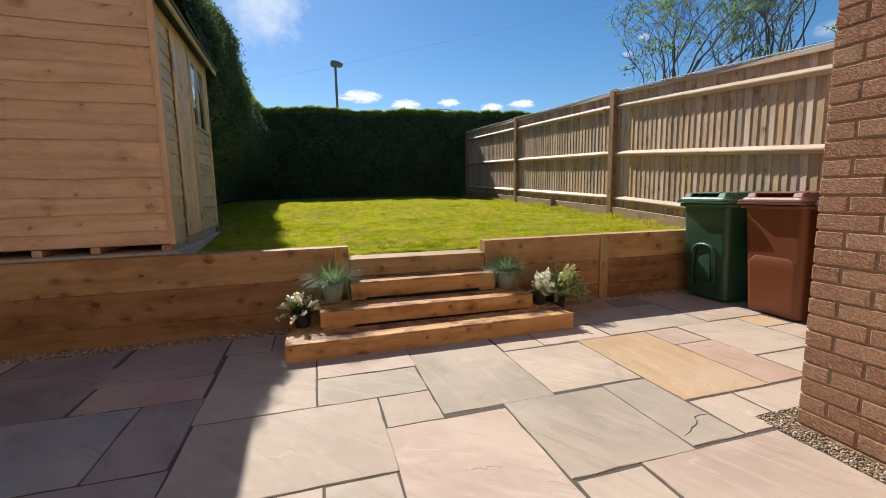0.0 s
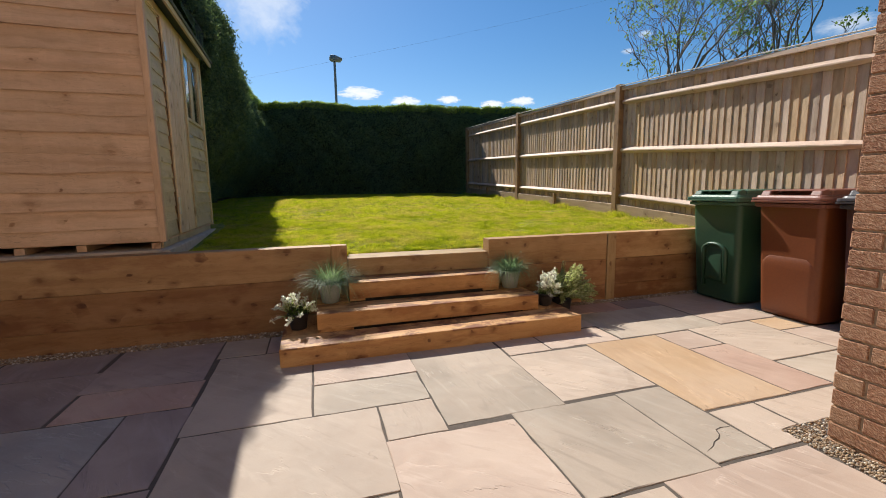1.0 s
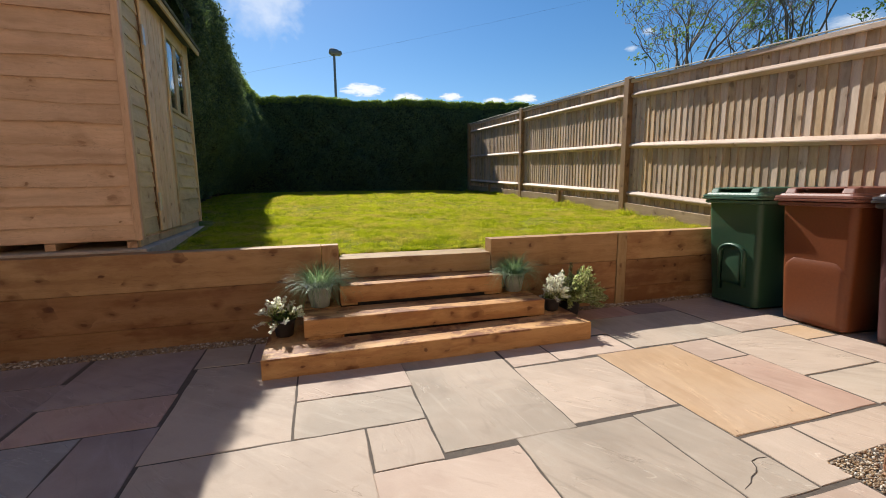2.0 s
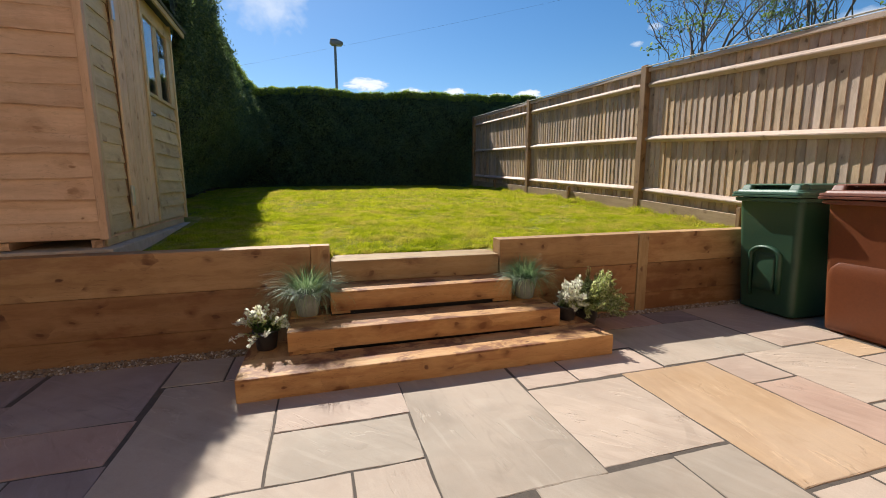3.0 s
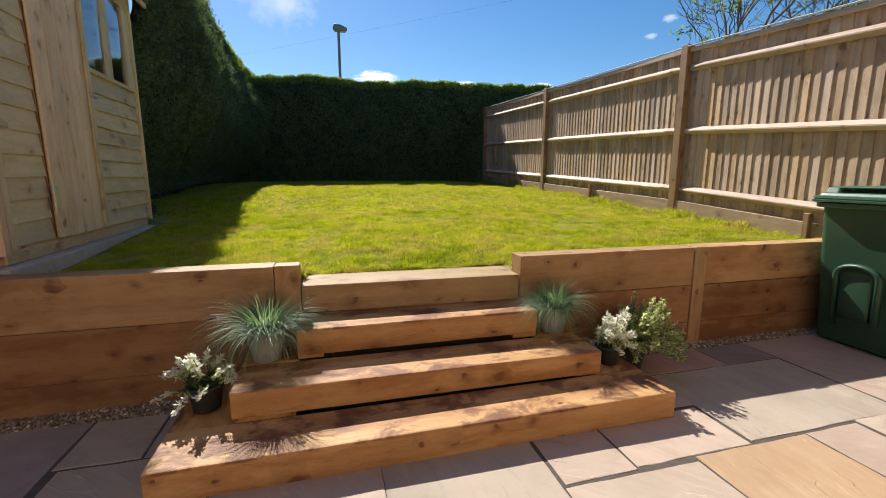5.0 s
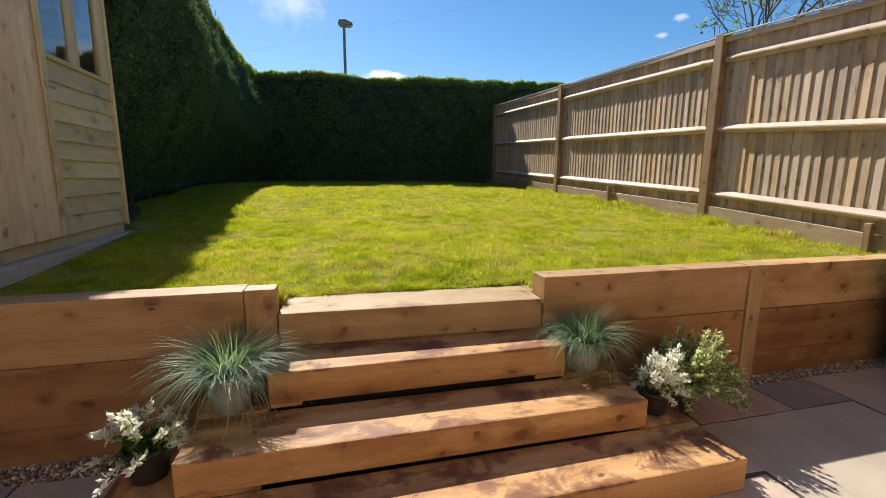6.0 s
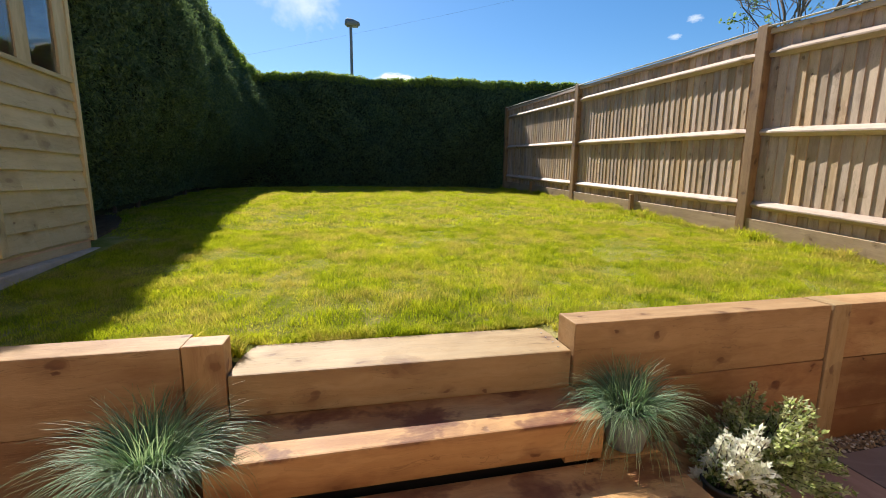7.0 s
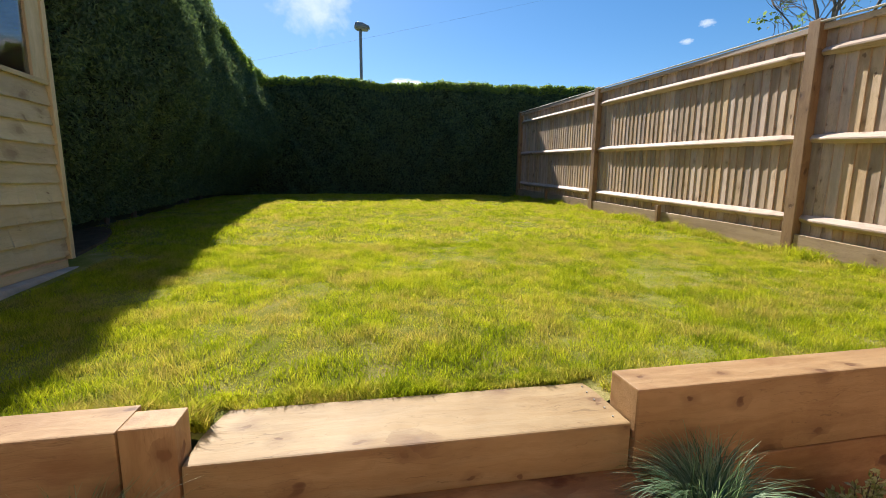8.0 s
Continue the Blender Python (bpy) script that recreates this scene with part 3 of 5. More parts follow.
def grass(name, n, x0, x1, y0, y1, tall, wide, keep=None):
    """Blades of grass, each a bent strip of two steps; thinner where the turf is worn."""
    x, y = nrg.uniform(x0, x1, n), nrg.uniform(y0, y1, n)
    if keep is not None:
        ok = keep(x, y)
        x, y = x[ok], y[ok]
        n = len(x)
    z = lawn_height(x, y) - 0.006
    tuft = np.sin(x * 23.1 + 3 * np.sin(y * 7.1)) * np.sin(y * 19.7 + 3 * np.sin(x * 8.3)) + 0.7 * np.sin(x * 11.3 + y * 4.1) * np.sin(y * 12.9 - x * 3.7)
    worn = np.sin(x * 2.3 + 1.2) * np.sin(y * 2.9 + np.sin(x * 1.3)) + 0.6 * np.sin(x * 5.9 + y * 2.1) * np.sin(y * 6.7 + 0.4)
    clump = 0.82 + 0.34 * tuft + 0.25 * np.sin(x * 3.1 + 2 * np.sin(y * 2.3)) * np.sin(y * 3.7 + 2 * np.sin(x * 1.9)) - 0.45 * smooth(0.2, 0.9, worn)
    h = tall * nrg.uniform(0.4, 1.3, n) * np.clip(clump, 0.22, 1.7)
    w = wide * nrg.uniform(0.6, 1.2, n)
    a, b = nrg.uniform(0, 2 * np.pi, n), nrg.uniform(0, 2 * np.pi, n)
    lean = nrg.uniform(0.1, 1.1, n) * h
    dx, dy = np.cos(a) * w / 2, np.sin(a) * w / 2
    lx, ly = np.cos(b) * lean, np.sin(b) * lean
    v = np.empty((n, 5, 3))
    v[:, 0] = np.stack([x - dx, y - dy, z], 1)
    v[:, 1] = np.stack([x + dx, y + dy, z], 1)
    v[:, 2] = np.stack([x + 0.35 * lx + dx * 0.75, y + 0.35 * ly + dy * 0.75, z + 0.6 * h], 1)
    v[:, 3] = np.stack([x + 0.35 * lx - dx * 0.75, y + 0.35 * ly - dy * 0.75, z + 0.6 * h], 1)
    v[:, 4] = np.stack([x + lx, y + ly, z + h * 0.95], 1)
    i = np.arange(n)[:, None] * 5
    f = np.concatenate([i + np.array([0, 1, 2]), i + np.array([0, 2, 3]), i + np.array([3, 2, 4])])
    return arrays(name, v.reshape(-1, 3), f, GRASS)


def on_lawn(x, y):
    shed = (x < -0.87) & (y < 5.9)
    border = (x < -1.28 - 0.55 * smooth(6.3, 7.6, y) + 0.08 * np.sin(y * 3) + 0.05 * np.sin(y * 11)) | ((x < -1.1) & (y < 6.1))
    step = (x > 0.38) & (x < 1.61) & (y < 3.80)
    return ~(shed | border | step | (y < 3.69) | (y > 11.9) | (x > 4.44))


near = piece("grass", grass("grass", 430000, -0.95, 4.44, 3.67, 6.2, 0.034, 0.0027, on_lawn), lawn)
tagged(near, "patchy green lawn grass", kind="stuff")
far = piece("grass", grass("grass", 240000, -1.95, 4.44, 6.0, 11.9, 0.036, 0.006, on_lawn), lawn)
tagged(far, "patchy green lawn grass", kind="stuff")
edge = piece("grass", grass("grass", 7000, 0.36, 1.62, 3.80, 3.88, 0.042, 0.0032, None), lawn)
tagged(edge, "longer grass along the sleepers", kind="stuff")
edge = piece("grass", grass("grass", 11000, -0.87, 0.40, 3.685, 3.76, 0.05, 0.004, None), lawn)
tagged(edge, "longer grass along the sleepers", kind="stuff")
edge = piece("grass", grass("grass", 19000, 4.28, 4.46, 3.7, 11.9, 0.085, 0.005, None), lawn)
tagged(edge, "longer grass along the fence", kind="stuff")
edge = piece("grass", grass("grass", 9000, 1.62, 4.3, 3.66, 3.74, 0.06, 0.004, None), lawn)
tagged(edge, "longer grass along the sleepers", kind="stuff")


def pebbles(n, x0, x1, y0, y1, z, big=1.0):
    """Loose rounded pebbles, one mesh."""
    bm = bmesh.new()
    bmesh.ops.create_icosphere(bm, subdivisions=1, radius=1)
    base = np.array([v.co[:] for v in bm.verts])
    bm.faces.ensure_lookup_table()
    tri = np.array([[v.index for v in f.verts] for f in bm.faces])
    bm.free()
    k = len(base)
    c = np.stack([nrg.uniform(x0, x1, n), nrg.uniform(y0, y1, n), z + nrg.uniform(-0.006, 0.006, n)], 1)
    s = big * nrg.uniform(0.0045, 0.0095, (n, 1, 1)) * nrg.uniform(0.65, 1.25, (n, 1, 3))
    a = nrg.uniform(0, np.pi, n)
    p = base[None] * s * (1 + nrg.normal(0, 0.10, (n, k, 1)))
    x = p[..., 0] * np.cos(a)[:, None] - p[..., 1] * np.sin(a)[:, None]
    y = p[..., 0] * np.sin(a)[:, None] + p[..., 1] * np.cos(a)[:, None]
    v = np.stack([x, y, p[..., 2]], 2) + c[:, None]
    f = tri[None] + (np.arange(n) * k)[:, None, None]
    return arrays("gravel", v.reshape(-1, 3), f.reshape(-1, 3), PEBBLES, True)


for n, x0, x1, y0, y1, big in ((4200, -2.6, -0.09, 3.425, 3.55, 1.0), (3000, 2.05, 4.4, 3.425, 3.52, 1.0), (3600, 2.085, 2.2, 0.3, 1.372, 0.66), (1800, 2.2, 3.1, 1.27, 1.375, 0.66)):
    tagged(piece("gravel", pebbles(n, x0, x1, y0, y1, -0.002, big), None), "strip of mixed brown and cream pebbles", "gravel", kind="stuff")

# ---- sleeper walls and steps ----


def sleeper(parent, name, x0, x1, y0, y1, z0, z1, material=None, bevel=0.006):
    """A sawn timber sleeper; its grain runs along its longest side."""
    size = [x1 - x0, y1 - y0, z1 - z0]
    axis = size.index(max(size))
    mid = ((x0 + x1) / 2, (y0 + y1) / 2, (z0 + z1) / 2)
    if axis == 0:
        bm, m = box(size[0], size[1], size[2], bevel, 2), pose(*mid)
    elif axis == 1:
        bm, m = box(size[1], size[0], size[2], bevel, 2), pose(*mid, 0, 0, 90)
    else:
        bm, m = box(size[2], size[1], size[0], bevel, 2), pose(*mid, 0, -90, 0)
    return part(name, bm, material or SLEEPER, parent, m=m @ pose(0, 0, 0, rng.uniform(-0.15, 0.15), rng.uniform(-0.1, 0.1), rng.uniform(-0.1, 0.1)))


wall_left = thing("retaining_wall", "retaining wall of stacked brown timber sleepers", "retaining wall", (-1.5, 3.6, 0), kind="structure")
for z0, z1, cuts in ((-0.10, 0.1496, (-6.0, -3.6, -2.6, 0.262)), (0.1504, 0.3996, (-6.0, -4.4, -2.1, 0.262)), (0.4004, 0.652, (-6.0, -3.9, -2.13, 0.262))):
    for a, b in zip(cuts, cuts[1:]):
        sleeper(wall_left, "sleeper", a + 0.002, b - 0.002, 3.545 + rng.uniform(-0.003, 0.003), 3.672, z0, z1, SLEEPER_SUNLIT if z0 > 0.4 else SLEEPER)
sleeper(wall_left, "end_post", 0.2625, 0.3845, 3.545, 3.634, -0.1, 0.655, SLEEPER_SUNLIT)
wall_right = thing("retaining_wall", "retaining wall of stacked brown timber sleepers", "retaining wall", (3.0, 3.6, 0), kind="structure")
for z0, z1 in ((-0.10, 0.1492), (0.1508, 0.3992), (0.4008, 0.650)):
    sleeper(wall_right, "sleeper", 1.594, 2.814, 3.512 + rng.uniform(-0.003, 0.003), 3.648, z0, z1, SLEEPER_SUNLIT if z0 > 0.4 else SLEEPER)
    sleeper(wall_right, "sleeper", 2.918, 4.44, 3.514 + rng.uniform(-0.003, 0.003), 3.648, z0, z1, SLEEPER_SUNLIT if z0 > 0.4 else SLEEPER)
sleeper(wall_right, "post", 2.818, 2.914, 3.505, 3.64, -0.1, 0.654, SLEEPER_TOP)

steps = thing("garden_steps", "four broad garden steps of new timber sleepers", "steps", (0.98, 3.2, 0))
# each tread lies a little out of true: last two numbers are the sideways tip and the turn in plan, in degrees
for name, x0, x1, y0, y1, z0, z1, material, tip, turn in (
    ("step", -0.10, 2.05, 2.80, 3.048, -0.004, 0.1225, STEP_WOOD, -0.22, -0.1),
    ("side_sleeper", -0.10, 0.15, 3.052, 3.54, -0.006, 0.116, STEP_WOOD, 0, 0),
    ("side_sleeper", 1.80, 2.05, 3.052, 3.505, 0.002, 0.127, STEP_WOOD, 0, 0),
    ("step", 0.13, 1.823, 3.045, 3.298, 0.134, 0.249, STEP_WOOD, 0.25, 0.1),
    ("side_sleeper", 0.13, 0.372, 3.302, 3.54, 0.139, 0.253, STEP_WOOD, 0, 0),
    ("side_sleeper", 1.585, 1.823, 3.302, 3.505, 0.132, 0.246, STEP_WOOD, 0, 0),
    ("step", 0.372, 1.598, 3.305, 3.560, 0.269, 0.396, STEP_WOOD, 0, 0),
    ("step", 0.390, 1.5915, 3.538, 3.80, 0.3965, 0.543, SLEEPER_TOP, 0.2, -0.9),
):
    tread = sleeper(steps, name, x0, x1, y0, y1, z0, z1, material, bevel=0.007)
    mid = pose((x0 + x1) / 2, (y0 + y1) / 2, (z0 + z1) / 2)
    tread.matrix_basis = tread.matrix_basis if name == "side_sleeper" else ROOT[steps].inverted() @ mid @ pose(0, 0, 0, 0, tip, turn)
for x0, x1, y0, y1, z0, z1 in ((0.135, 0.375, 3.05, 3.29, 0.118, 0.138), (1.69, 1.818, 3.05, 3.29, 0.126, 0.131), (0.378, 0.49, 3.31, 3.53, 0.2535, 0.2685), (1.46, 1.596, 3.31, 3.53, 0.2475, 0.2685)):
    sleeper(steps, "spacer", x0, x1, y0, y1, z0, z1, STEP_WOOD, bevel=0.001)
screw_me = mesh_of("screw", lathe([(0.0022, -0.004), (0.0032, -0.0003), (0.003, 0.0003), (0.0014, 0.0)], 8), STEEL)
for x, y, z in ((0.425, 3.60, 0.5435), (0.43, 3.69, 0.5435), (0.426, 3.76, 0.5435), (1.555, 3.57, 0.5435), (1.558, 3.62, 0.5435), (1.553, 3.67, 0.5435), (1.556, 3.72, 0.5435), (1.561, 3.76, 0.5435)):
    piece("screw", screw_me, steps, pose(x, y, z))
# black blocks inside the steps: shade in the slots put into the colour
part("core", prism([(0.152, 3.085), (1.798, 3.085), (1.798, 3.535), (0.152, 3.535)], 0.0, 0.1285), SLOT_SHADE, steps)
part("core", prism([(0.374, 3.335), (1.583, 3.335), (1.583, 3.535), (0.374, 3.535)], 0.1305, 0.2675), SLOT_SHADE, steps)
part("core", prism([(0.404, 3.575), (1.585, 3.575), (1.585, 3.785), (0.404, 3.785)], 0.0, 0.392), SLOT_SHADE, steps)

# ---- fence ----
GRAVEL_WOOD = wood("gravel_board_wood", (0.50, 0.36, 0.22), (0.43, 0.30, 0.175), (0.33, 0.22, 0.12), (0.15, 0.08, 0.04), knots=0.25, vary=0.1)
# near-white capping: the glancing sun along it is painted into the wood colour
CAP_TOP = wood("sunlit_capping", (0.80, 0.76, 0.68), (0.74, 0.69, 0.60), (0.62, 0.56, 0.46), (0.35, 0.28, 0.2), knots=0.08, vary=0.05)
CAP_WOOD = wood("pale_rail_wood", (0.68, 0.535, 0.43), (0.61, 0.46, 0.355), (0.50, 0.36, 0.265), (0.25, 0.16, 0.10), knots=0.15, vary=0.08)
FX = 4.50                              # middle of the posts


POSTS = (-0.75, 2.45, 5.5, 8.71, 11.93)
POST_FEET = (0.262, 0.466, 0.698, 0.850, 0.998)   # each bay has a fall of its own


def fence_ground(y):
    return float(np.interp(y, POSTS, POST_FEET))


fence = thing("closeboard_fence", "tall closeboard fence of pale brown softwood boards with capping rail", "fence", (FX, 6.0, 0.7))
post_me = mesh_of("post", box(2.35, 0.10, 0.10, 0.006, 1), POST_WOOD)
for y in POSTS:
    top = fence_ground(y) + 1.86
    piece("post", post_me, fence, pose(FX, y, top - 1.175, 0, -90, 0))


def arris(length):
    """A rail of triangular section: its sloped top faces the garden."""
    bm = bmesh.new()
    sec = [(0.062, 0.0), (0.062, 0.040), (0.054, 0.042), (0.002, 0.004), (0.002, -0.008), (0.054, -0.040), (0.062, -0.038)]
    rows = []
    # the ends are cut slantwise to go into the posts
    for x, k in ((-length / 2, 0.35), (-length / 2 + 0.15, 1.0), (length / 2 - 0.15, 1.0), (length / 2, 0.35)):
        rows.append([bm.verts.new((x, 0.062 + (y - 0.062) * k, z * (0.55 + 0.45 * k))) for y, z in sec])
    n = len(sec)
    for a, b in zip(rows, rows[1:]):
        for i in range(n):
            bm.faces.new((a[i], a[(i + 1) % n], b[(i + 1) % n], b[i]))
    bm.faces.new(rows[0]), bm.faces.new(rows[-1])
    return bm


for y0, y1 in zip(POSTS, POSTS[1:]):
    ym, ln = (y0 + y1) / 2, y1 - y0 - 0.09
    g = fence_ground(ym)
    slope = math.degrees(math.atan2(fence_ground(y1) - fence_ground(y0), y1 - y0))
    for h in (0.27, 0.93, 1.61):
        part("rail", arris(ln), CAP_WOOD, fence, m=pose(FX - 0.045, ym, g + h) @ pose(0, 0, 0, slope, 0, 0) @ pose(0, 0, 0, 0, 0, -90))
    part("capping_rail", box(ln, 0.062, 0.013, 0.003), CAP_TOP, fence, m=pose(FX - 0.004, ym, g + 1.842) @ pose(0, 0, 0, slope, -12, 0) @ pose(0, 0, 0, 0, 0, 90))
    part("counter_rail", box(ln, 0.034, 0.046, 0.004), CAP_WOOD, fence, m=pose(FX + 0.0, ym, g + 1.798) @ pose(0, 0, 0, slope, 0, 0) @ pose(0, 0, 0, 0, 0, 90))
    part("gravel_board", box(ln, 0.024, 0.17, 0.003), GRAVEL_WOOD, fence, m=pose(FX - 0.026, ym, g + 0.055) @ pose(0, 0, 0, slope, 0, 0) @ pose(0, 0, 0, 0, 0, 90))
    part("stub_post", box(0.50, 0.045, 0.05, 0.004), POST_WOOD, fence, m=pose(FX - 0.064, ym, g - 0.03, 0, -90, 0))


def feather(width, height):
    """A feather-edged board: thick on one side, thin on the other, length along local x."""
    bm = bmesh.new()
    sec = [(-width / 2, 0.0), (width / 2, 0.0), (width / 2, 0.003), (-width / 2, 0.013)]
    a = [bm.verts.new((-height / 2, y, z)) for y, z in sec]
    b = [bm.verts.new((height / 2, y, z)) for y, z in sec]
    for i in range(4):
        bm.faces.new((a[i], a[(i + 1) % 4], b[(i + 1) % 4], b[i]))
    bm.faces.new(a), bm.faces.new(b)
    return bm


board_meshes = [mesh_of("board", feather(0.118, 1.66), FENCE_WOOD) for _ in range(2)]
y = -0.7
k = 0
while y < 11.92:
    g = fence_ground(y)
    m = pose(FX + 0.034, y, g + 0.965) @ pose(0, 0, 0, 0, -90, 0) @ pose(0, 0, 0, rng.uniform(-3.0, -1.4), 0, rng.uniform(-0.25, 0.25))
    piece("board", board_meshes[k % 2], fence, m)
    y += rng.uniform(0.080, 0.092)
    k += 1

# ---- shed ----
SHED_PLANK = wood("pale_plank", (0.76, 0.59, 0.38), (0.70, 0.52, 0.32), (0.60, 0.42, 0.235), (0.30, 0.17, 0.08), knots=0.28, vary=0.06)
SX, SY = -0.935, 3.745                 # the shed's near corner
shed = thing("garden_shed", "new softwood garden shed with waney lap boards on a concrete base", "shed", (-2.1, 4.7, 0.66))
EAVE, FLOOR = 2.56, 0.735


def lap_board(length, height, wave, lean=0.016, ripple=0.0):
    """A lap board leaning out at its foot; the lower edge may be waney and the face rippled. Length along x, outside towards -y."""
    bm = bmesh.new()
    n = max(8, int(length / (0.022 if ripple > 0.005 else 0.05)))
    rows = []
    ph = rng.uniform(0, 20)
    for i in range(n + 1):
        x = -length / 2 + length * i / n
        w = wave * (math.sin(x * 3.1 + ph) + 0.5 * math.sin(x * 8.3 + 2 * ph) + 0.35 * rng.uniform(-1, 1))
        out = lean + ripple * ((x * 7.3 + 0.13 * ph) % 1.0) ** 1.6 + 0.15 * ripple * math.sin(9 * x + ph)
        mid_out = 0.004 + 0.45 * (out - 0.004) + 0.4 * ripple * math.sin(23 * x + ph)
        rows.append([bm.verts.new(c) for c in ((x, 0.0, height), (x, -0.004, height), (x, -mid_out, 0.52 * height + w), (x, -out, w), (x, 0.0005 - out, w - 0.002), (x, -0.004, w))])
    for a, b in zip(rows, rows[1:]):
        for i in range(6):
            bm.faces.new((a[i], a[(i + 1) % 6], b[(i + 1) % 6], b[i]))
    bm.faces.new(rows[0]), bm.faces.new(rows[-1])
    return bm


# near end wall
z = FLOOR
hs = [0.10, 0.135, 0.13, 0.14, 0.12, 0.145, 0.13, 0.14, 0.13, 0.135, 0.14, 0.13, 0.14, 0.13, 0.14, 0.13, 0.14]
for i, h in enumerate(hs):
    half = min(1.175, 1.175 * (EAVE + 0.44 - z) / 0.44) if z + h > EAVE else 1.175
    if half < 0.1:
        break
    part("board", lap_board(2 * half, h + 0.022, rng.choice((0.003, 0.005, 0.008)), rng.choice((0.010, 0.014, 0.020, 0.024)), 0.0045), SHED_WOOD, shed, m=pose(-2.12, SY, z))
    z += h
# side wall with the door: boards before and behind the door
for y0, y1, ztop in ((3.80, 4.163, 2.50), (4.757, 5.60, 1.80)):
    z = FLOOR + 0.02
    i = 0
    while z < ztop - 0.03:
        h = min(0.1135, ztop - z)
        part("board", lap_board(y1 - y0, h + 0.02, 0.003, 0.015 if y0 < 4.5 else 0.022, 0.009 if z < 1.20 and y0 > 4.5 else 0.003), SHED_GREEN, shed, m=pose(SX - 0.012, (y0 + y1) / 2, z, 0, 0, 90))
        z += h
        i += 1


def batten(name, x0, x1, y0, y1, z0, z1, material, parent=None, bevel=0.003):
    return sleeper(parent or shed, name, x0, x1, y0, y1, z0, z1, material, bevel)


batten("corner_trim", SX - 0.022, SX + 0.022, SY - 0.028, SY + 0.016, FLOOR - 0.01, EAVE, SHED_WOOD)
batten("corner_trim", SX - 0.01, SX + 0.020, SY + 0.018, SY + 0.058, FLOOR, EAVE, SHED_GREEN)
batten("corner_trim", SX - 0.02, SX + 0.022, 5.60, 5.64, FLOOR - 0.01, EAVE, SHED_GREEN)
batten("window_post", SX - 0.03, SX + 0.012, 5.475, 5.598, 1.80, 2.50, SHED_GREEN)
batten("window_post", SX - 0.03, SX + 0.008, 5.085, 5.205, 1.80, 2.50, SHED_GREEN)
batten("window_post", SX - 0.03, SX + 0.004, 4.757, 4.772, 1.80, 2.50, SHED_GREEN)
batten("window_sill", SX - 0.03, SX + 0.016, 4.760, 5.598, 1.785, 1.812, SHED_GREEN)
batten("top_rail", SX - 0.03, SX + 0.016, 4.76, 5.60, 2.41, 2.54, SHED_GREEN)
batten("top_rail", SX - 0.03, SX + 0.012, 3.80, 4.755, 2.47, 2.54, SHED_GREEN)
for y0, y1 in ((4.774, 5.083), (5.207, 5.473)):
    pane = part("window_pane", box(0.003, y1 - y0, 0.61, 0.0), GLASS, shed, m=pose(SX - 0.003, (y0 + y1) / 2, 2.112) @ pose(0, 0, 0, 0, rng.uniform(-1, 1), rng.uniform(-1, 1)))
    pane.visible_shadow = False
door = part("door", box(0.02, 0.56, 1.70, 0.002), POST_WOOD, shed, m=pose(SX - 0.008, 4.448, 1.615))
for i in range(4):
    w = 0.1425
    m = pose(SX + 0.014 + rng.uniform(-0.001, 0.001), 4.166 + w * (i + 0.5), 1.606, 0, -90, 0)
    part("plank", box(1.715, w - 0.007, 0.018, 0.006), SHED_PLANK, door, m=m)
batten("cover_strip", SX + 0.024, SX + 0.038, 4.700, 4.753, FLOOR + 0.02, 2.46, SHED_GREEN, door)
for hz in (0.98, 2.2):
    part("hinge", merge(moved(box(0.006, 0.05, 0.13, 0.002), pose(0, 0.0, 0)), moved(lathe([(0.008, -0.07), (0.008, 0.07)], 10), pose(0.004, -0.03, 0))), STEEL, door, "bright steel hinge", m=pose(SX + 0.028, 4.178, hz))
part("latch", merge(moved(box(0.006, 0.062, 0.026, 0.002), pose(0, 0.0, 0)), moved(lathe([(0.005, -0.03), (0.005, 0.045)], 10), pose(0.006, 0.01, 0, -90, 0, 0)), moved(box(0.014, 0.012, 0.020, 0.002), pose(0.006, 0.044, 0))), STEEL, door, "galvanised steel bolt", m=pose(SX + 0.042, 4.742, 1.617))
# hidden back and far walls, floor, bearers
batten("back_wall", -3.30, -3.26, 3.77, 5.62, FLOOR, EAVE, SHED_WOOD)
part("end_wall", moved(prism([(-3.25, FLOOR), (-1.0, FLOOR), (-1.0, EAVE - 0.02), (-2.12, EAVE + 0.40), (-3.25, EAVE - 0.02)], 0, 0.02), pose(0, 0, 0, 90, 0, 0)), SHED_WOOD, shed, m=pose(0, 5.64, 0))
part("end_wall", moved(prism([(-3.25, FLOOR), (-0.97, FLOOR), (-0.97, EAVE - 0.02), (-2.12, EAVE + 0.40), (-3.25, EAVE - 0.02)], 0, 0.015), pose(0, 0, 0, 90, 0, 0)), SHED_WOOD, shed, m=pose(0, 3.77, 0))
batten("floor", -3.28, SX - 0.01, 3.76, 5.62, FLOOR - 0.015, FLOOR, SHED_WOOD)
batten("floor_skirt", SX - 0.05, SX - 0.012, 3.78, 5.62, 0.672, FLOOR + 0.03, SHED_GREEN)
for x in (-3.1, -2.66, -2.2, -1.80, -1.45, -0.99):
    batten("bearer", x - 0.03, x + 0.03, 3.752, 5.6, 0.672, FLOOR - 0.016, SHED_WOOD)
for side in (-1, 1):
    rise = 0.42
    run = 1.30
    bm = box(1.40, 2.06, 0.022, 0.004)
    ang = math.degrees(math.atan2(rise + 0.03, run))
    part("roof", bm, FELT, shed, m=pose(-2.12 + side * 0.658, 4.70, EAVE + 0.215, 0, side * ang, 0))
batten("fascia", -0.840, -0.820, 3.66, 5.74, EAVE - 0.06, EAVE + 0.01, SHED_GREEN)
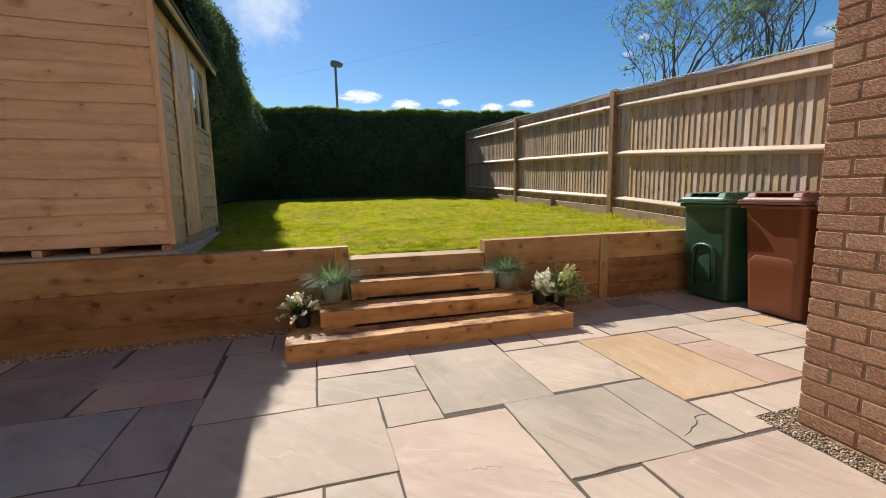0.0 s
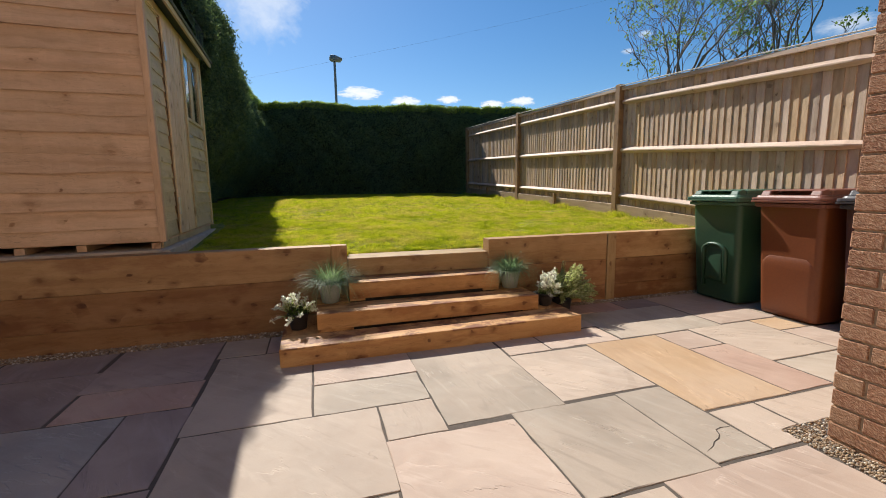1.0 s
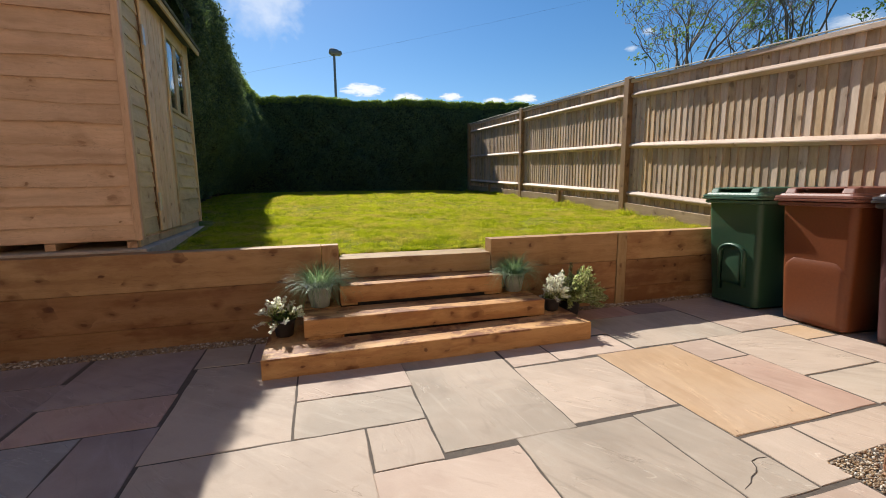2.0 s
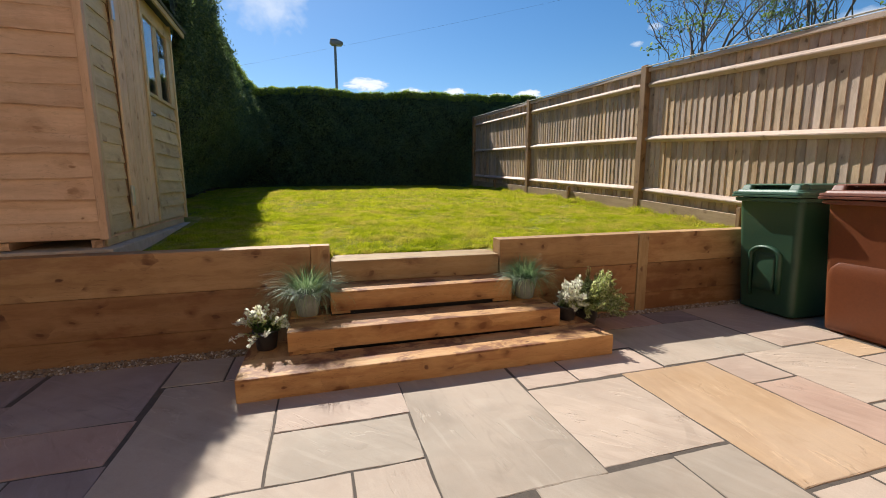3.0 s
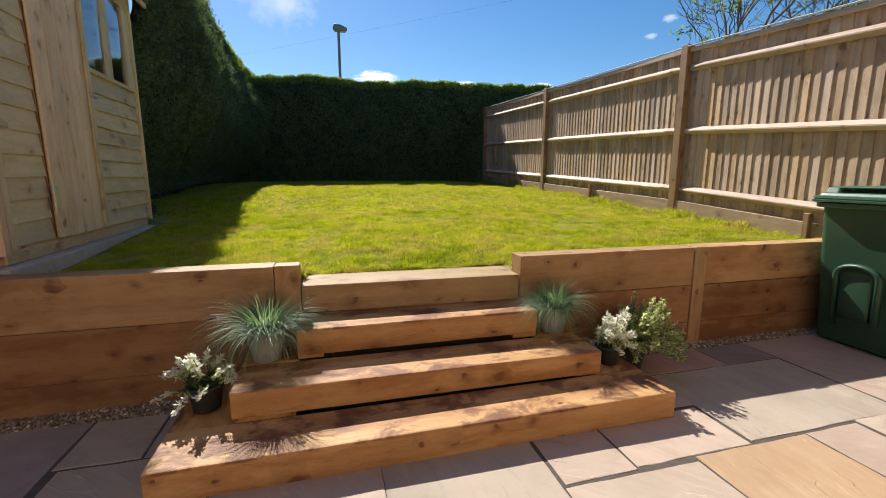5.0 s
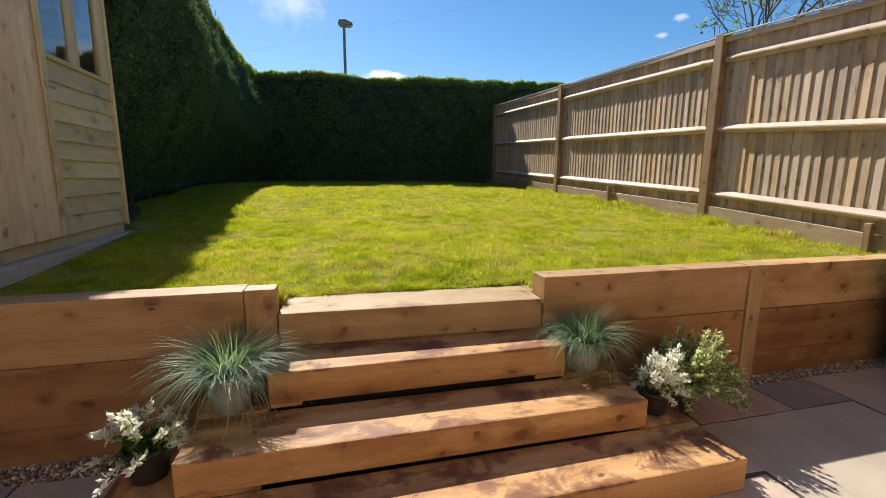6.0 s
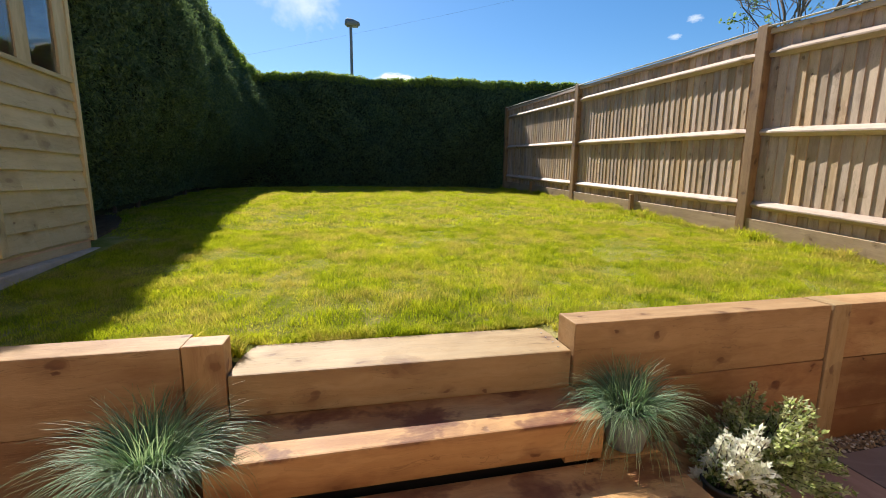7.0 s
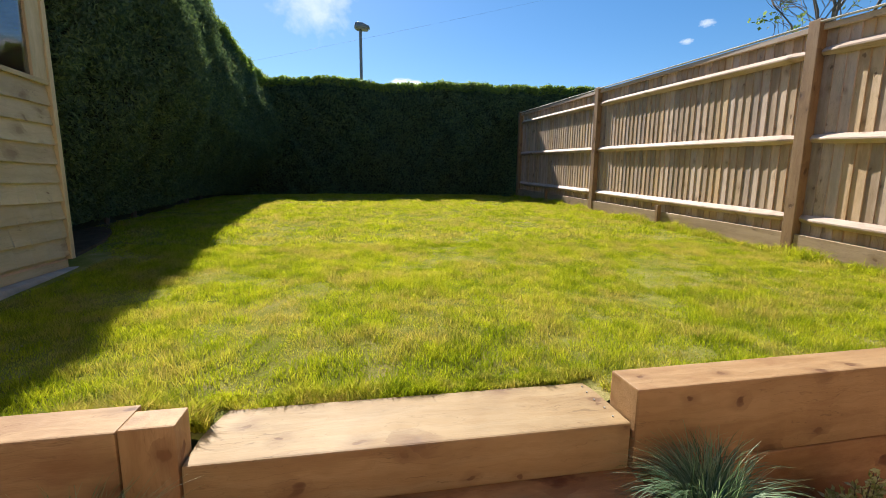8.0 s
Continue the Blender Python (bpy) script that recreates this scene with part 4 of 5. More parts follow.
# the shed stands a little askew to the wall
askew = pose(SX, SY, 0, 0, 0, 2.15) @ pose(-SX, -SY, 0)
shed.matrix_basis = askew @ shed.matrix_basis
base = part("shed_base", box(2.56, 2.16, 0.20, 0.012, 2), CONCRETE, None, m=askew @ pose(-2.165, 4.755, 0.570))
tagged(base, "pale concrete slab under the shed", "concrete base", kind="structure")

# ---- house corner and closing walls ----
house = thing("brick_house", "house corner of brown wire-cut brick", "house", (3.5, 0.0, 0), kind="structure")
HX, HY = 2.195, 1.262
part("mortar", prism([(HX + 0.007, -3.7), (4.6, -3.7), (4.6, HY - 0.007), (HX + 0.007, HY - 0.007)], -0.1, 5.2), BRICK_JOINT, house)
# unseen closing walls, added; their tone is set to bounce light into shade
part("rear_wall", prism([(-6.2, -2.1), (HX, -2.1), (HX, -1.8), (-6.2, -1.8)], -0.1, 6.5), CLOSING_WALL, house)
part("side_wall", prism([(-4.6, -1.8), (-4.4, -1.8), (-4.4, 3.54), (-4.6, 3.54)], -0.1, 4.5), CLOSING_WALL, house)


def brick_bmesh(length):
    bm = box(length, 0.1025, 0.0648, 0.004)
    for v in bm.verts:
        v.co += Vector((rng.uniform(-1, 1), rng.uniform(-1, 1), rng.uniform(-1, 1))) * 0.0012
    return bm


stretchers = [mesh_of("brick", brick_bmesh(0.215), BRICK) for _ in range(4)]
headers = [mesh_of("brick", brick_bmesh(0.1025), BRICK) for _ in range(3)]
for c in range(36):
    z = -0.0545 + 0.0735 * c + 0.0325
    y = HY
    odd = (c + 1) % 2
    # on odd courses the corner shows the end of a stretcher that lies along the garden face
    first = 0.1025 if odd else 0.215
    lengths = [first] + [0.215] * 4
    for i, ln in enumerate(lengths):
        me = rng.choice(headers if ln < 0.2 else stretchers)
        piece("brick", me, house, pose(HX + 0.05125 + rng.uniform(-0.001, 0.001), y - ln / 2, z, 0, 0, 90))
        y -= ln + 0.010
    x = HX + (0.1125 if not odd else 0.0)
    if odd:
        x += 0.1125
    for i in range(3):
        piece("brick", rng.choice(stretchers), house, pose(x + 0.1075, HY - 0.05125, z))
        x += 0.225

# ---- hedge ----


def leaf_cloud(name, centres, normals, size, material, flat=0.55, spiky=False, slim=1.0):
    """Small pointed leaves, each two triangles folded along the middle, facing roughly outwards."""
    n = len(centres)
    d = normals + nrg.normal(0, flat, (n, 3))
    d /= np.linalg.norm(d, axis=1, keepdims=True)
    t = np.cross(d, nrg.normal(0, 1, (n, 3)))
    t /= np.linalg.norm(t, axis=1, keepdims=True)
    if spiky:
        d, t = t, d
    b = np.cross(d, t)
    ln = size * nrg.uniform(0.6, 1.3, (n, 1))
    wd = ln * nrg.uniform(0.28, 0.42, (n, 1)) * slim
    v = np.empty((n, 4, 3))
    v[:, 0] = centres - t * ln * 0.5
    v[:, 1] = centres + b * wd + d * wd * 0.25
    v[:, 2] = centres + t * ln * 0.5
    v[:, 3] = centres - b * wd + d * wd * 0.25
    i = np.arange(n)[:, None] * 4
    f = np.concatenate([i + np.array([0, 1, 2]), i + np.array([0, 2, 3])])
    return arrays(name, v.reshape(-1, 3), f, material)


def lumps(u, v, seed):
    """Uneven growth of a clipped hedge, in metres."""
    s = seed
    return (0.10 * np.sin(1.3 * u + s) * np.sin(1.1 * v + 2 * s) + 0.085 * np.sin(3.1 * u + 1.7 * s + np.sin(v)) * np.sin(2.7 * v + s)
            + 0.06 * np.sin(6.7 * u + s + np.sin(2.1 * v)) * np.sin(5.9 * v + 3 * s + np.sin(1.7 * u)) + 0.04 * np.sin(13.3 * u + 2 * s) * np.sin(12.1 * v))


def left_face(s, y):
    """The tall side hedge: bulging in the middle, drawn in at its foot, leaning back to its crest. s runs from foot (0) to crest (1) and over the top (1.25)."""
    crest = 3.50 + 1.28 * smooth(12.0, 8.2, y)
    foot = lawn_height(np.full_like(y, -1.5), y) + 0.02
    z = foot + (crest - foot) * np.minimum(s, 1.0)
    x = -1.62 + 0.62 * smooth(0.0, 0.36, s) + 0.10 * smooth(0.3, 0.55, s) - 0.17 * smooth(0.3, 0.6, s) * smooth(12.5, 10.5, y) * smooth(7.2, 8.0, y) - (0.30 + 0.31 * smooth(12.0, 9.0, y) + 0.17 * smooth(7.8, 6.6, y)) * smooth(0.55, 1.0, s) - 1.6 * np.clip(s - 1.0, 0, 1) * 1.3
    z = z - 0.25 * smooth(1.05, 1.25, s) + 0.06 * np.sin(4.3 * y) * smooth(0.85, 1.0, s) + 0.04 * np.sin(11.1 * y + 1) * smooth(0.85, 1.0, s)
    return np.stack([x + lumps(y, z, 1.3) * (0.4 + 0.6 * smooth(0, 0.3, s)), y, z], -1)


def back_face(s, x):
    """The clipped hedge across the end of the garden."""
    foot = 0.90 + 0 * x
    top = 3.39 + 0.03 * np.sin(2.2 * x + 1) + 0.014 * np.sin(7.3 * x) + 0.010 * np.sin(17 * x) + 0.02 * (x - 1)
    z = foot + (top - foot) * np.minimum(s, 1.0)
    y = 12.32 - 0.12 * smooth(0.0, 0.4, s) + 0.10 * smooth(0.85, 1.0, s) + 4.0 * np.clip(s - 1.0, 0, 1)
    return np.stack([x, y - 0.8 * lumps(x, z, 2.1), z - 0.12 * smooth(1.1, 1.25, s)], -1)


def hedge(name, label, face, s1, u0, u1, leaves, size, flip, slim=1.0):
    ob = thing(name, label, "hedge", tuple(face(np.array([0.0]), np.array([(u0 + u1) / 2.0]))[0]))
    ns, nu = 40, int((u1 - u0) * 12)
    S, U = np.meshgrid(np.linspace(0, s1, ns), np.linspace(u0, u1, nu))
    P = face(S.ravel(), U.ravel())
    centre = P.copy()
    i = (np.arange(nu - 1)[:, None] * ns + np.arange(ns - 1)[None, :]).ravel()
    quads = np.stack([i, i + 1, i + ns + 1, i + ns], 1)
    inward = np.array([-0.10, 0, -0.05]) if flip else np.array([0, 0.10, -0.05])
    piece("hedge_depth", arrays("hedge_depth", centre + inward, quads, HEDGE_SHADE, True), ob)
    s, u = nrg.uniform(0.02, s1, leaves), nrg.uniform(u0, u1, leaves)
    p = face(s, u)
    e = 0.01
    n = np.cross(face(s + e, u) - p, face(s, u + e) - p)
    n /= np.linalg.norm(n, axis=1, keepdims=True)
    n *= -1 if not flip else 1
    n *= np.sign(n[:, :1]) if flip else -np.sign(n[:, 1:2])
    n[:, 2] = np.abs(n[:, 2]) * 0.6 + 0.15
    p = p + n * nrg.uniform(-0.11, 0.035, (leaves, 1))
    tagged(piece("foliage", leaf_cloud("foliage", p, n, size, HEDGE_LEAF, 0.7, False, slim), ob), kind="stuff")
    # sprigs that stand out of the clipped face and crest
    k = leaves // 40
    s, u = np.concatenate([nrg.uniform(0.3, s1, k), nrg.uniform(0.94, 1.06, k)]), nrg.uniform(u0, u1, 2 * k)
    q = face(s, u)
    out = np.array([1, 0, 0.5]) if flip else np.array([0, -0.6, 1.0])
    pts, nor = [], []
    for c, (r1, r2) in zip(q, nrg.uniform(0.03, 0.10 if flip else 0.06, (2 * k, 2))):
        d = out + nrg.normal(0, 0.5, 3)
        d /= np.linalg.norm(d)
        for t in np.linspace(0.1, 1, 6):
            pts.append(c + d * t * r1 * 1.2 + nrg.normal(0, 0.012, 3))
            nor.append(d)
    pts, nor = np.array(pts), np.array(nor)
    # crest sprigs take the leaf colour with sunlight painted in
    for half, mat in ((slice(0, 6 * k), HEDGE_LEAF), (slice(6 * k, None), SUNLIT_LEAF)):
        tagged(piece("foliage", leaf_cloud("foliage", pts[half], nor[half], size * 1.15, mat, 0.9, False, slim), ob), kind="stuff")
    return ob


def end_face(s, x):
    """The end of the side hedge, behind the shed."""
    z = 0.7 + (np.clip(2.75 - 3.6 * (x + 0.93), 2.6, 4.3) - 0.7) * np.minimum(s, 1.0)
    return np.stack([x, 5.86 + 0.5 * lumps(x, z, 0.7) + 1.2 * np.clip(s - 1.0, 0, 1), z], -1)


left_hedge = hedge("hedge", "tall dense evergreen hedge with sunlit crest, bare at its foot", left_face, 1.25, 5.75, 13.2, 400000, 0.044, True, 0.42)
for y in np.arange(6.3, 12.0, 0.55):
    g = float(lawn_height(np.array(-1.7), np.array(y)))
    x = -1.75 + rng.uniform(-0.08, 0.08)
    part("stem", tube([(x, y, g - 0.05), (x + 0.03, y + 0.02, g + 0.4), (x + rng.uniform(0, 0.15), y - 0.03, g + 0.9)], [0.035, 0.028, 0.02], 7), BARK, left_hedge)
hedge("hedge", "end of the tall evergreen hedge behind the shed", end_face, 1.1, -3.6, -1.45, 24000, 0.05, False)
hedge("hedge", "clipped dark green hedge across the end of the lawn", back_face, 1.25, -2.6, 10.5, 200000, 0.038, False)
border = part("border_soil", prism([(-1.9, 5.85), (-1.12, 5.85), (-1.22, 6.4), (-1.35, 6.8), (-1.62, 7.3), (-1.9, 7.5)], 0.55, 0.60), SOIL, None)
for v in border.data.vertices:
    v.co.z += float(lawn_height(np.array(v.co.x), np.array(v.co.y))) - 0.58
tagged(border, "bare dark soil under the hedge", "soil", kind="structure")

# ---- wheelie bins ----


def ring_loft(rings):
    bm = bmesh.new()
    vs = [[bm.verts.new(p) for p in r] for r in rings]
    n = len(vs[0])
    for a, b in zip(vs, vs[1:]):
        for i in range(n):
            bm.faces.new((a[i], a[(i + 1) % n], b[(i + 1) % n], b[i]))
    bm.faces.new(vs[0][::-1]), bm.faces.new(vs[-1])
    return bm


def rounded(x0, x1, y0, y1, r, z, seg=5):
    pts = []
    for cx, cy, a0 in ((x1 - r, y1 - r, 0), (x0 + r, y1 - r, 90), (x0 + r, y0 + r, 180), (x1 - r, y0 + r, 270)):
        for k in range(seg + 1):
            a = radians(a0 + 90 * k / seg)
            pts.append((cx + r * math.cos(a), cy + r * math.sin(a), z))
    return pts


def wheelie_bin(label, body_mat, lid_mat, arch, at, turn):
    """Origin at the middle of the foot; the front faces -x."""
    ob = thing("wheelie_bin", label, "wheelie bin", at, turn, "bins by the fence")
    m = ROOT[ob]
    lean = [(0.02, 0.255, 0.226), (0.10, 0.262, 0.229), (0.50, 0.290, 0.244), (0.80, 0.315, 0.252), (0.93, 0.322, 0.256)]
    rings = []
    for i, (z, hx, hy) in enumerate(lean):
        rings.append(rounded(-hx, hx + 0.06, -hy, hy, 0.05, z, 10))
    inner = [rounded(-0.30, 0.36, -0.238, 0.238, 0.045, 0.93, 10), rounded(-0.26, 0.32, -0.22, 0.22, 0.04, 0.12, 10)]
    part("body", ring_loft([rounded(-0.235, 0.30, -0.21, 0.21, 0.05, 0.008, 10)] + rings + inner), body_mat, ob, m=m, smooth=False)
    part("rim", ring_loft([rounded(-0.352, 0.40, -0.268, 0.268, 0.05, 0.905), rounded(-0.362, 0.41, -0.277, 0.277, 0.05, 0.912), rounded(-0.362, 0.41, -0.277, 0.277, 0.05, 0.934), rounded(-0.35, 0.40, -0.266, 0.266, 0.05, 0.938)]), lid_mat, ob, m=m)
    lid = part("lid", ring_loft([rounded(x0, x1, -hy, hy, 0.04, z) for x0, x1, hy, z in (
        (-0.362, 0.40, 0.275, 0.942), (-0.385, 0.41, 0.287, 0.943), (-0.387, 0.41, 0.289, 0.956), (-0.378, 0.40, 0.281, 0.959), (-0.378, 0.40, 0.281, 0.963), (-0.383, 0.40, 0.285, 0.966),
        (-0.381, 0.40, 0.283, 0.980), (-0.360, 0.395, 0.266, 0.984), (-0.352, 0.395, 0.260, 0.997), (-0.330, 0.39, 0.244, 1.002))]), lid_mat, ob, m=m)
    # raised panel with a grip slot between two shoulders at its front
    part("lid_panel", ring_loft([rounded(-0.245, 0.385, -0.238, 0.238, 0.03, 1.0025), rounded(-0.238, 0.38, -0.232, 0.232, 0.03, 1.036), rounded(-0.215, 0.375, -0.214, 0.214, 0.03, 1.045), rounded(-0.17, 0.36, -0.175, 0.175, 0.03, 1.043)]), lid_mat, lid, m=m)
    part("lid_grip", ring_loft([rounded(-0.318, -0.243, -0.150, 0.150, 0.012, 1.030), rounded(-0.320, -0.242, -0.152, 0.152, 0.012, 1.036), rounded(-0.300, -0.238, -0.145, 0.145, 0.012, 1.043)]), lid_mat, lid, m=m)
    for side in (-1, 1):
        y0, y1 = sorted((side * 0.145, side * 0.236))
        part("lid_shoulder", ring_loft([rounded(-0.333, -0.240, y0, y1, 0.018, 1.0025), rounded(-0.318, -0.240, y0 + 0.006, y1 - 0.006, 0.016, 1.034), rounded(-0.285, -0.238, y0 + 0.014, y1 - 0.014, 0.012, 1.043)]), lid_mat, lid, m=m)
    for s in (-1, 1):
        part("lid_hinge", moved(lathe([(0.022, -0.06), (0.022, 0.06)], 12), pose(0.40, s * 0.19, 0.985, 90, 0, 0)), lid_mat, lid, m=m)
        part("wheel", merge(moved(lathe([(0.06, -0.022), (0.098, -0.022), (0.10, -0.01), (0.10, 0.01), (0.098, 0.022), (0.06, 0.022)], 20), pose(0, 0, 0, 90, 0, 0)), moved(lathe([(0.03, -0.026), (0.03, 0.026)], 12), pose(0, 0, 0, 90, 0, 0))), RUBBER, ob, m=m @ pose(0.33, s * 0.245, 0.10))
    part("axle", moved(lathe([(0.011, -0.24), (0.011, 0.24)], 10), pose(0.33, 0, 0.10, 90, 0, 0)), STEEL, ob, m=m)
    part("handle", tube([(0.41, -0.22, 0.99), (0.445, -0.18, 1.0), (0.45, 0, 1.0), (0.445, 0.18, 1.0), (0.41, 0.22, 0.99)], 0.016, 8), lid_mat, ob, m=m)
    if arch:
        # a raised arch round a sunken panel in the front
        def front(z):
            return -(0.262 + (0.290 - 0.262) * (z - 0.10) / 0.40 if z < 0.5 else 0.290 + 0.025 * (z - 0.5) / 0.3)
        # the band stands proud of a sunken panel; one leg reaches further down
        def band(inner, outer, drop, inset):
            side = [(w * math.cos(math.pi * k / 10), 0.475 + w * 0.62 * math.sin(math.pi * k / 10)) for w in (outer,) for k in range(11)]
            hole = [(w * math.cos(math.pi * k / 10), 0.470 + w * 0.62 * math.sin(math.pi * k / 10)) for w in (inner,) for k in range(11)]
            side = [(outer * 0.97, 0.13)] + side + [(-outer * 0.97, 0.13 + drop)]
            hole = [(inner * 0.97, 0.13)] + hole + [(-inner * 0.97, 0.13 + drop)]
            bm = bmesh.new()
            rows = []
            for (y0, z0), (y1, z1) in zip(side, hole):
                ym, zm = 0.5 * (y0 + y1), 0.5 * (z0 + z1)
                rows.append([bm.verts.new((front(z) - d, y, z)) for y, z, d in (
                    (y0, z0, -0.006), (0.75 * y0 + 0.25 * y1, 0.75 * z0 + 0.25 * z1, inset * 0.8), (ym, zm, inset), (0.2 * y0 + 0.8 * y1, 0.2 * z0 + 0.8 * z1, inset), (y1, z1, -0.006))])
            for a, b in zip(rows, rows[1:]):
                for k in range(5):
                    bm.faces.new((a[k], a[(k + 1) % 5], b[(k + 1) % 5], b[k]))
            bm.faces.new(rows[0]), bm.faces.new(rows[-1])
            return bm
        part("arch", band(0.098, 0.142, 0.05, 0.024), body_mat, ob, "moulded arch on the front", m=m, smooth=True)
        dome = [rounded(front(0.44) - 0.012 * math.sqrt(max(0.0, 1 - (k / 6) ** 2)), front(0.44) + 0.05, -0.086 * (1 - 0.12 * max(0, k - 3) / 3), 0.086 * (1 - 0.12 * max(0, k - 3) / 3), 0.012, 0.20 + 0.055 * k, 5) for k in range(7)]
        part("grip_panel", ring_loft(dome), body_mat, ob, m=m, smooth=True)
    else:
        # a swollen lower front with a rounded shoulder
        rings = []
        for k in range(13):
            t = k / 12
            z = 0.015 + 0.535 * t
            e = max(0.0, (t - 0.72) / 0.28)
            half = (0.222 + 0.012 * t) * math.sqrt(max(0.0, 1 - 0.75 * e ** 2.2))
            rings.append(rounded(-(0.268 + 0.0375 * t) + 0.030 * e ** 3 + 0.012 * max(0, 0.1 - t) * 10, -0.15, -half, half, 0.055, z, 7))
        part("front_bulge", ring_loft(rings), body_mat, ob, "moulded lower front", m=m, smooth=True)
    return ob


wheelie_bin("green plastic wheelie bin with closed lid, on the patio", GREEN_PLASTIC, GREEN_LID, True, (4.045, 3.165, 0), -2)
wheelie_bin("reddish-brown plastic wheelie bin with closed lid, on the patio", BROWN_PLASTIC, BROWN_LID, False, (4.045, 2.515, 0), -3)
wheelie_bin("dark maroon wheelie bin with closed charcoal lid", MAROON_PLASTIC, BLACK_LID, False, (4.055, 1.925, 0), 1)

# ---- potted plants ----


def grass_tuft(n, radius, height, spread, z0):
    """Arching thin blades from a common heart."""
    segs = 6
    a = nrg.uniform(0, 2 * np.pi, n)
    out = np.abs(nrg.normal(1.0, 0.46, n)).clip(0.02, 1.5)
    ln = height * nrg.uniform(0.6, 1.3, n) * (0.72 + 0.28 * np.minimum(out, 1.0))
    r0 = radius * np.sqrt(nrg.uniform(0, 1, n))
    a0 = a + nrg.normal(0, 0.5, n)
    side = np.stack([-np.sin(a), np.cos(a), 0 * a], 1)
    w = nrg.uniform(0.0012, 0.0024, n)
    twist = nrg.normal(0, 0.35, n)
    rows = []
    for k in range(segs + 1):
        t = k / segs
        theta = np.minimum(out * (0.66 + 0.62 * t * t), 2.3)
        reach = spread * ln * np.sin(theta) * t
        rise = ln * np.cos(theta) * t
        c = np.stack([r0 * np.cos(a0) + reach * np.cos(a + twist * t), r0 * np.sin(a0) + reach * np.sin(a + twist * t), z0 + rise], 1)
        ww = (w * (1 - 0.85 * t))[:, None]
        rows += [c - side * ww, c + side * ww]
    v = np.stack(rows, 1)
    m = 2 * (segs + 1)
    i = np.arange(n)[:, None] * m
    f = np.concatenate([i + np.array([2 * k, 2 * k + 1, 2 * k + 3, 2 * k + 2]) for k in range(segs)])
    return arrays("blades", v.reshape(-1, 3), f, FESCUE)


def pot(parent, r_foot, r_rim, h, material):
    m = ROOT[parent]
    part("pot", lathe([(r_foot * 0.9, 0.0), (r_foot, 0.004), (r_foot + (r_rim - r_foot) * 0.5, h * 0.5), (r_rim, h - 0.012), (r_rim + 0.006, h - 0.010), (r_rim + 0.006, h), (r_rim - 0.004, h), (r_rim - 0.006, h - 0.03)], 32), material, parent, m=m, smooth=True)
    part("compost", lathe([(r_rim - 0.007, h - 0.03), (r_rim * 0.5, h - 0.022), (0.005, h - 0.018)], 20), COMPOST, parent, m=m, smooth=True)


def fescue(at, turn, n, height):
    ob = thing("potted_grass", "blue-green tufted grass in a grey-green zinc pot on the steps", "potted plant", at, turn, "grasses on the steps")
    pot(ob, 0.062, 0.088, 0.152, POT_GREY)
    piece("blades", grass_tuft(n, 0.05, height, 1.0, 0.12), ob, ROOT[ob])
    return ob


fescue((0.235, 3.352, 0.253), 20, 1050, 0.240)
fescue((1.722, 3.362, 0.246), 140, 1100, 0.210)


def shrub(name, label, at, pot_size, stems, reach, height, leaf, mats, per, lean=(0, 0)):
    """Upright stems in a pot, set with whorls of small leaves: mats from the shaded heart to the tips."""
    ob = thing(name, label, "potted plant", at, 0)
    m = ROOT[ob]
    rf, rr, h = pot_size
    pot(ob, rf, rr, h, POT_BLACK)
    pts = [[] for _ in mats]
    nor = [[] for _ in mats]
    bars = []
    for s in range(stems):
        a = 2 * math.pi * s / stems + rng.uniform(-0.4, 0.4)
        out = reach * math.sqrt(rng.uniform(0.02, 1.0))
        up = height * rng.uniform(0.45, 1.0) * (1 - 0.75 * (out / reach) ** 2) - 0.06 * (out / reach) ** 3
        tip = Vector((out * math.cos(a) + lean[0], out * math.sin(a) + lean[1], h + up))
        foot = Vector((rr * 0.4 * math.cos(a), rr * 0.4 * math.sin(a), h - 0.02))
        midp = foot.lerp(tip, 0.5) + Vector((rng.uniform(-0.01, 0.01), rng.uniform(-0.01, 0.01), 0.02))
        bars.append(tube([foot, midp, tip], [0.003, 0.0022, 0.0012], 5))
        for k in range(per):
            t = (k + rng.random()) / per
            c = foot.lerp(midp, t * 2) if t < 0.5 else midp.lerp(tip, t * 2 - 1)
            along = (tip - foot).normalized()
            d = (along * rng.uniform(0.3, 1.0) + Vector((rng.gauss(0, 0.6), rng.gauss(0, 0.6), rng.gauss(0.15, 0.4)))).normalized()
            i = min(len(mats) - 1, int(len(mats) * (t ** 0.8) * rng.uniform(0.85, 1.1)))
            pts[i].append(c + d * leaf * rng.uniform(0.2, 0.8))
            nor[i].append(d)
    tagged(part("branchwork", merge(*bars), BARK, ob, m=m), kind="stuff")
    for i, mat in enumerate(mats):
        if pts[i]:
            piece("leaves", leaf_cloud("leaves", np.array([p[:] for p in pts[i]]), np.array([q[:] for q in nor[i]]), leaf, mat, 0.45, True, 0.62), ob, m)
    return ob


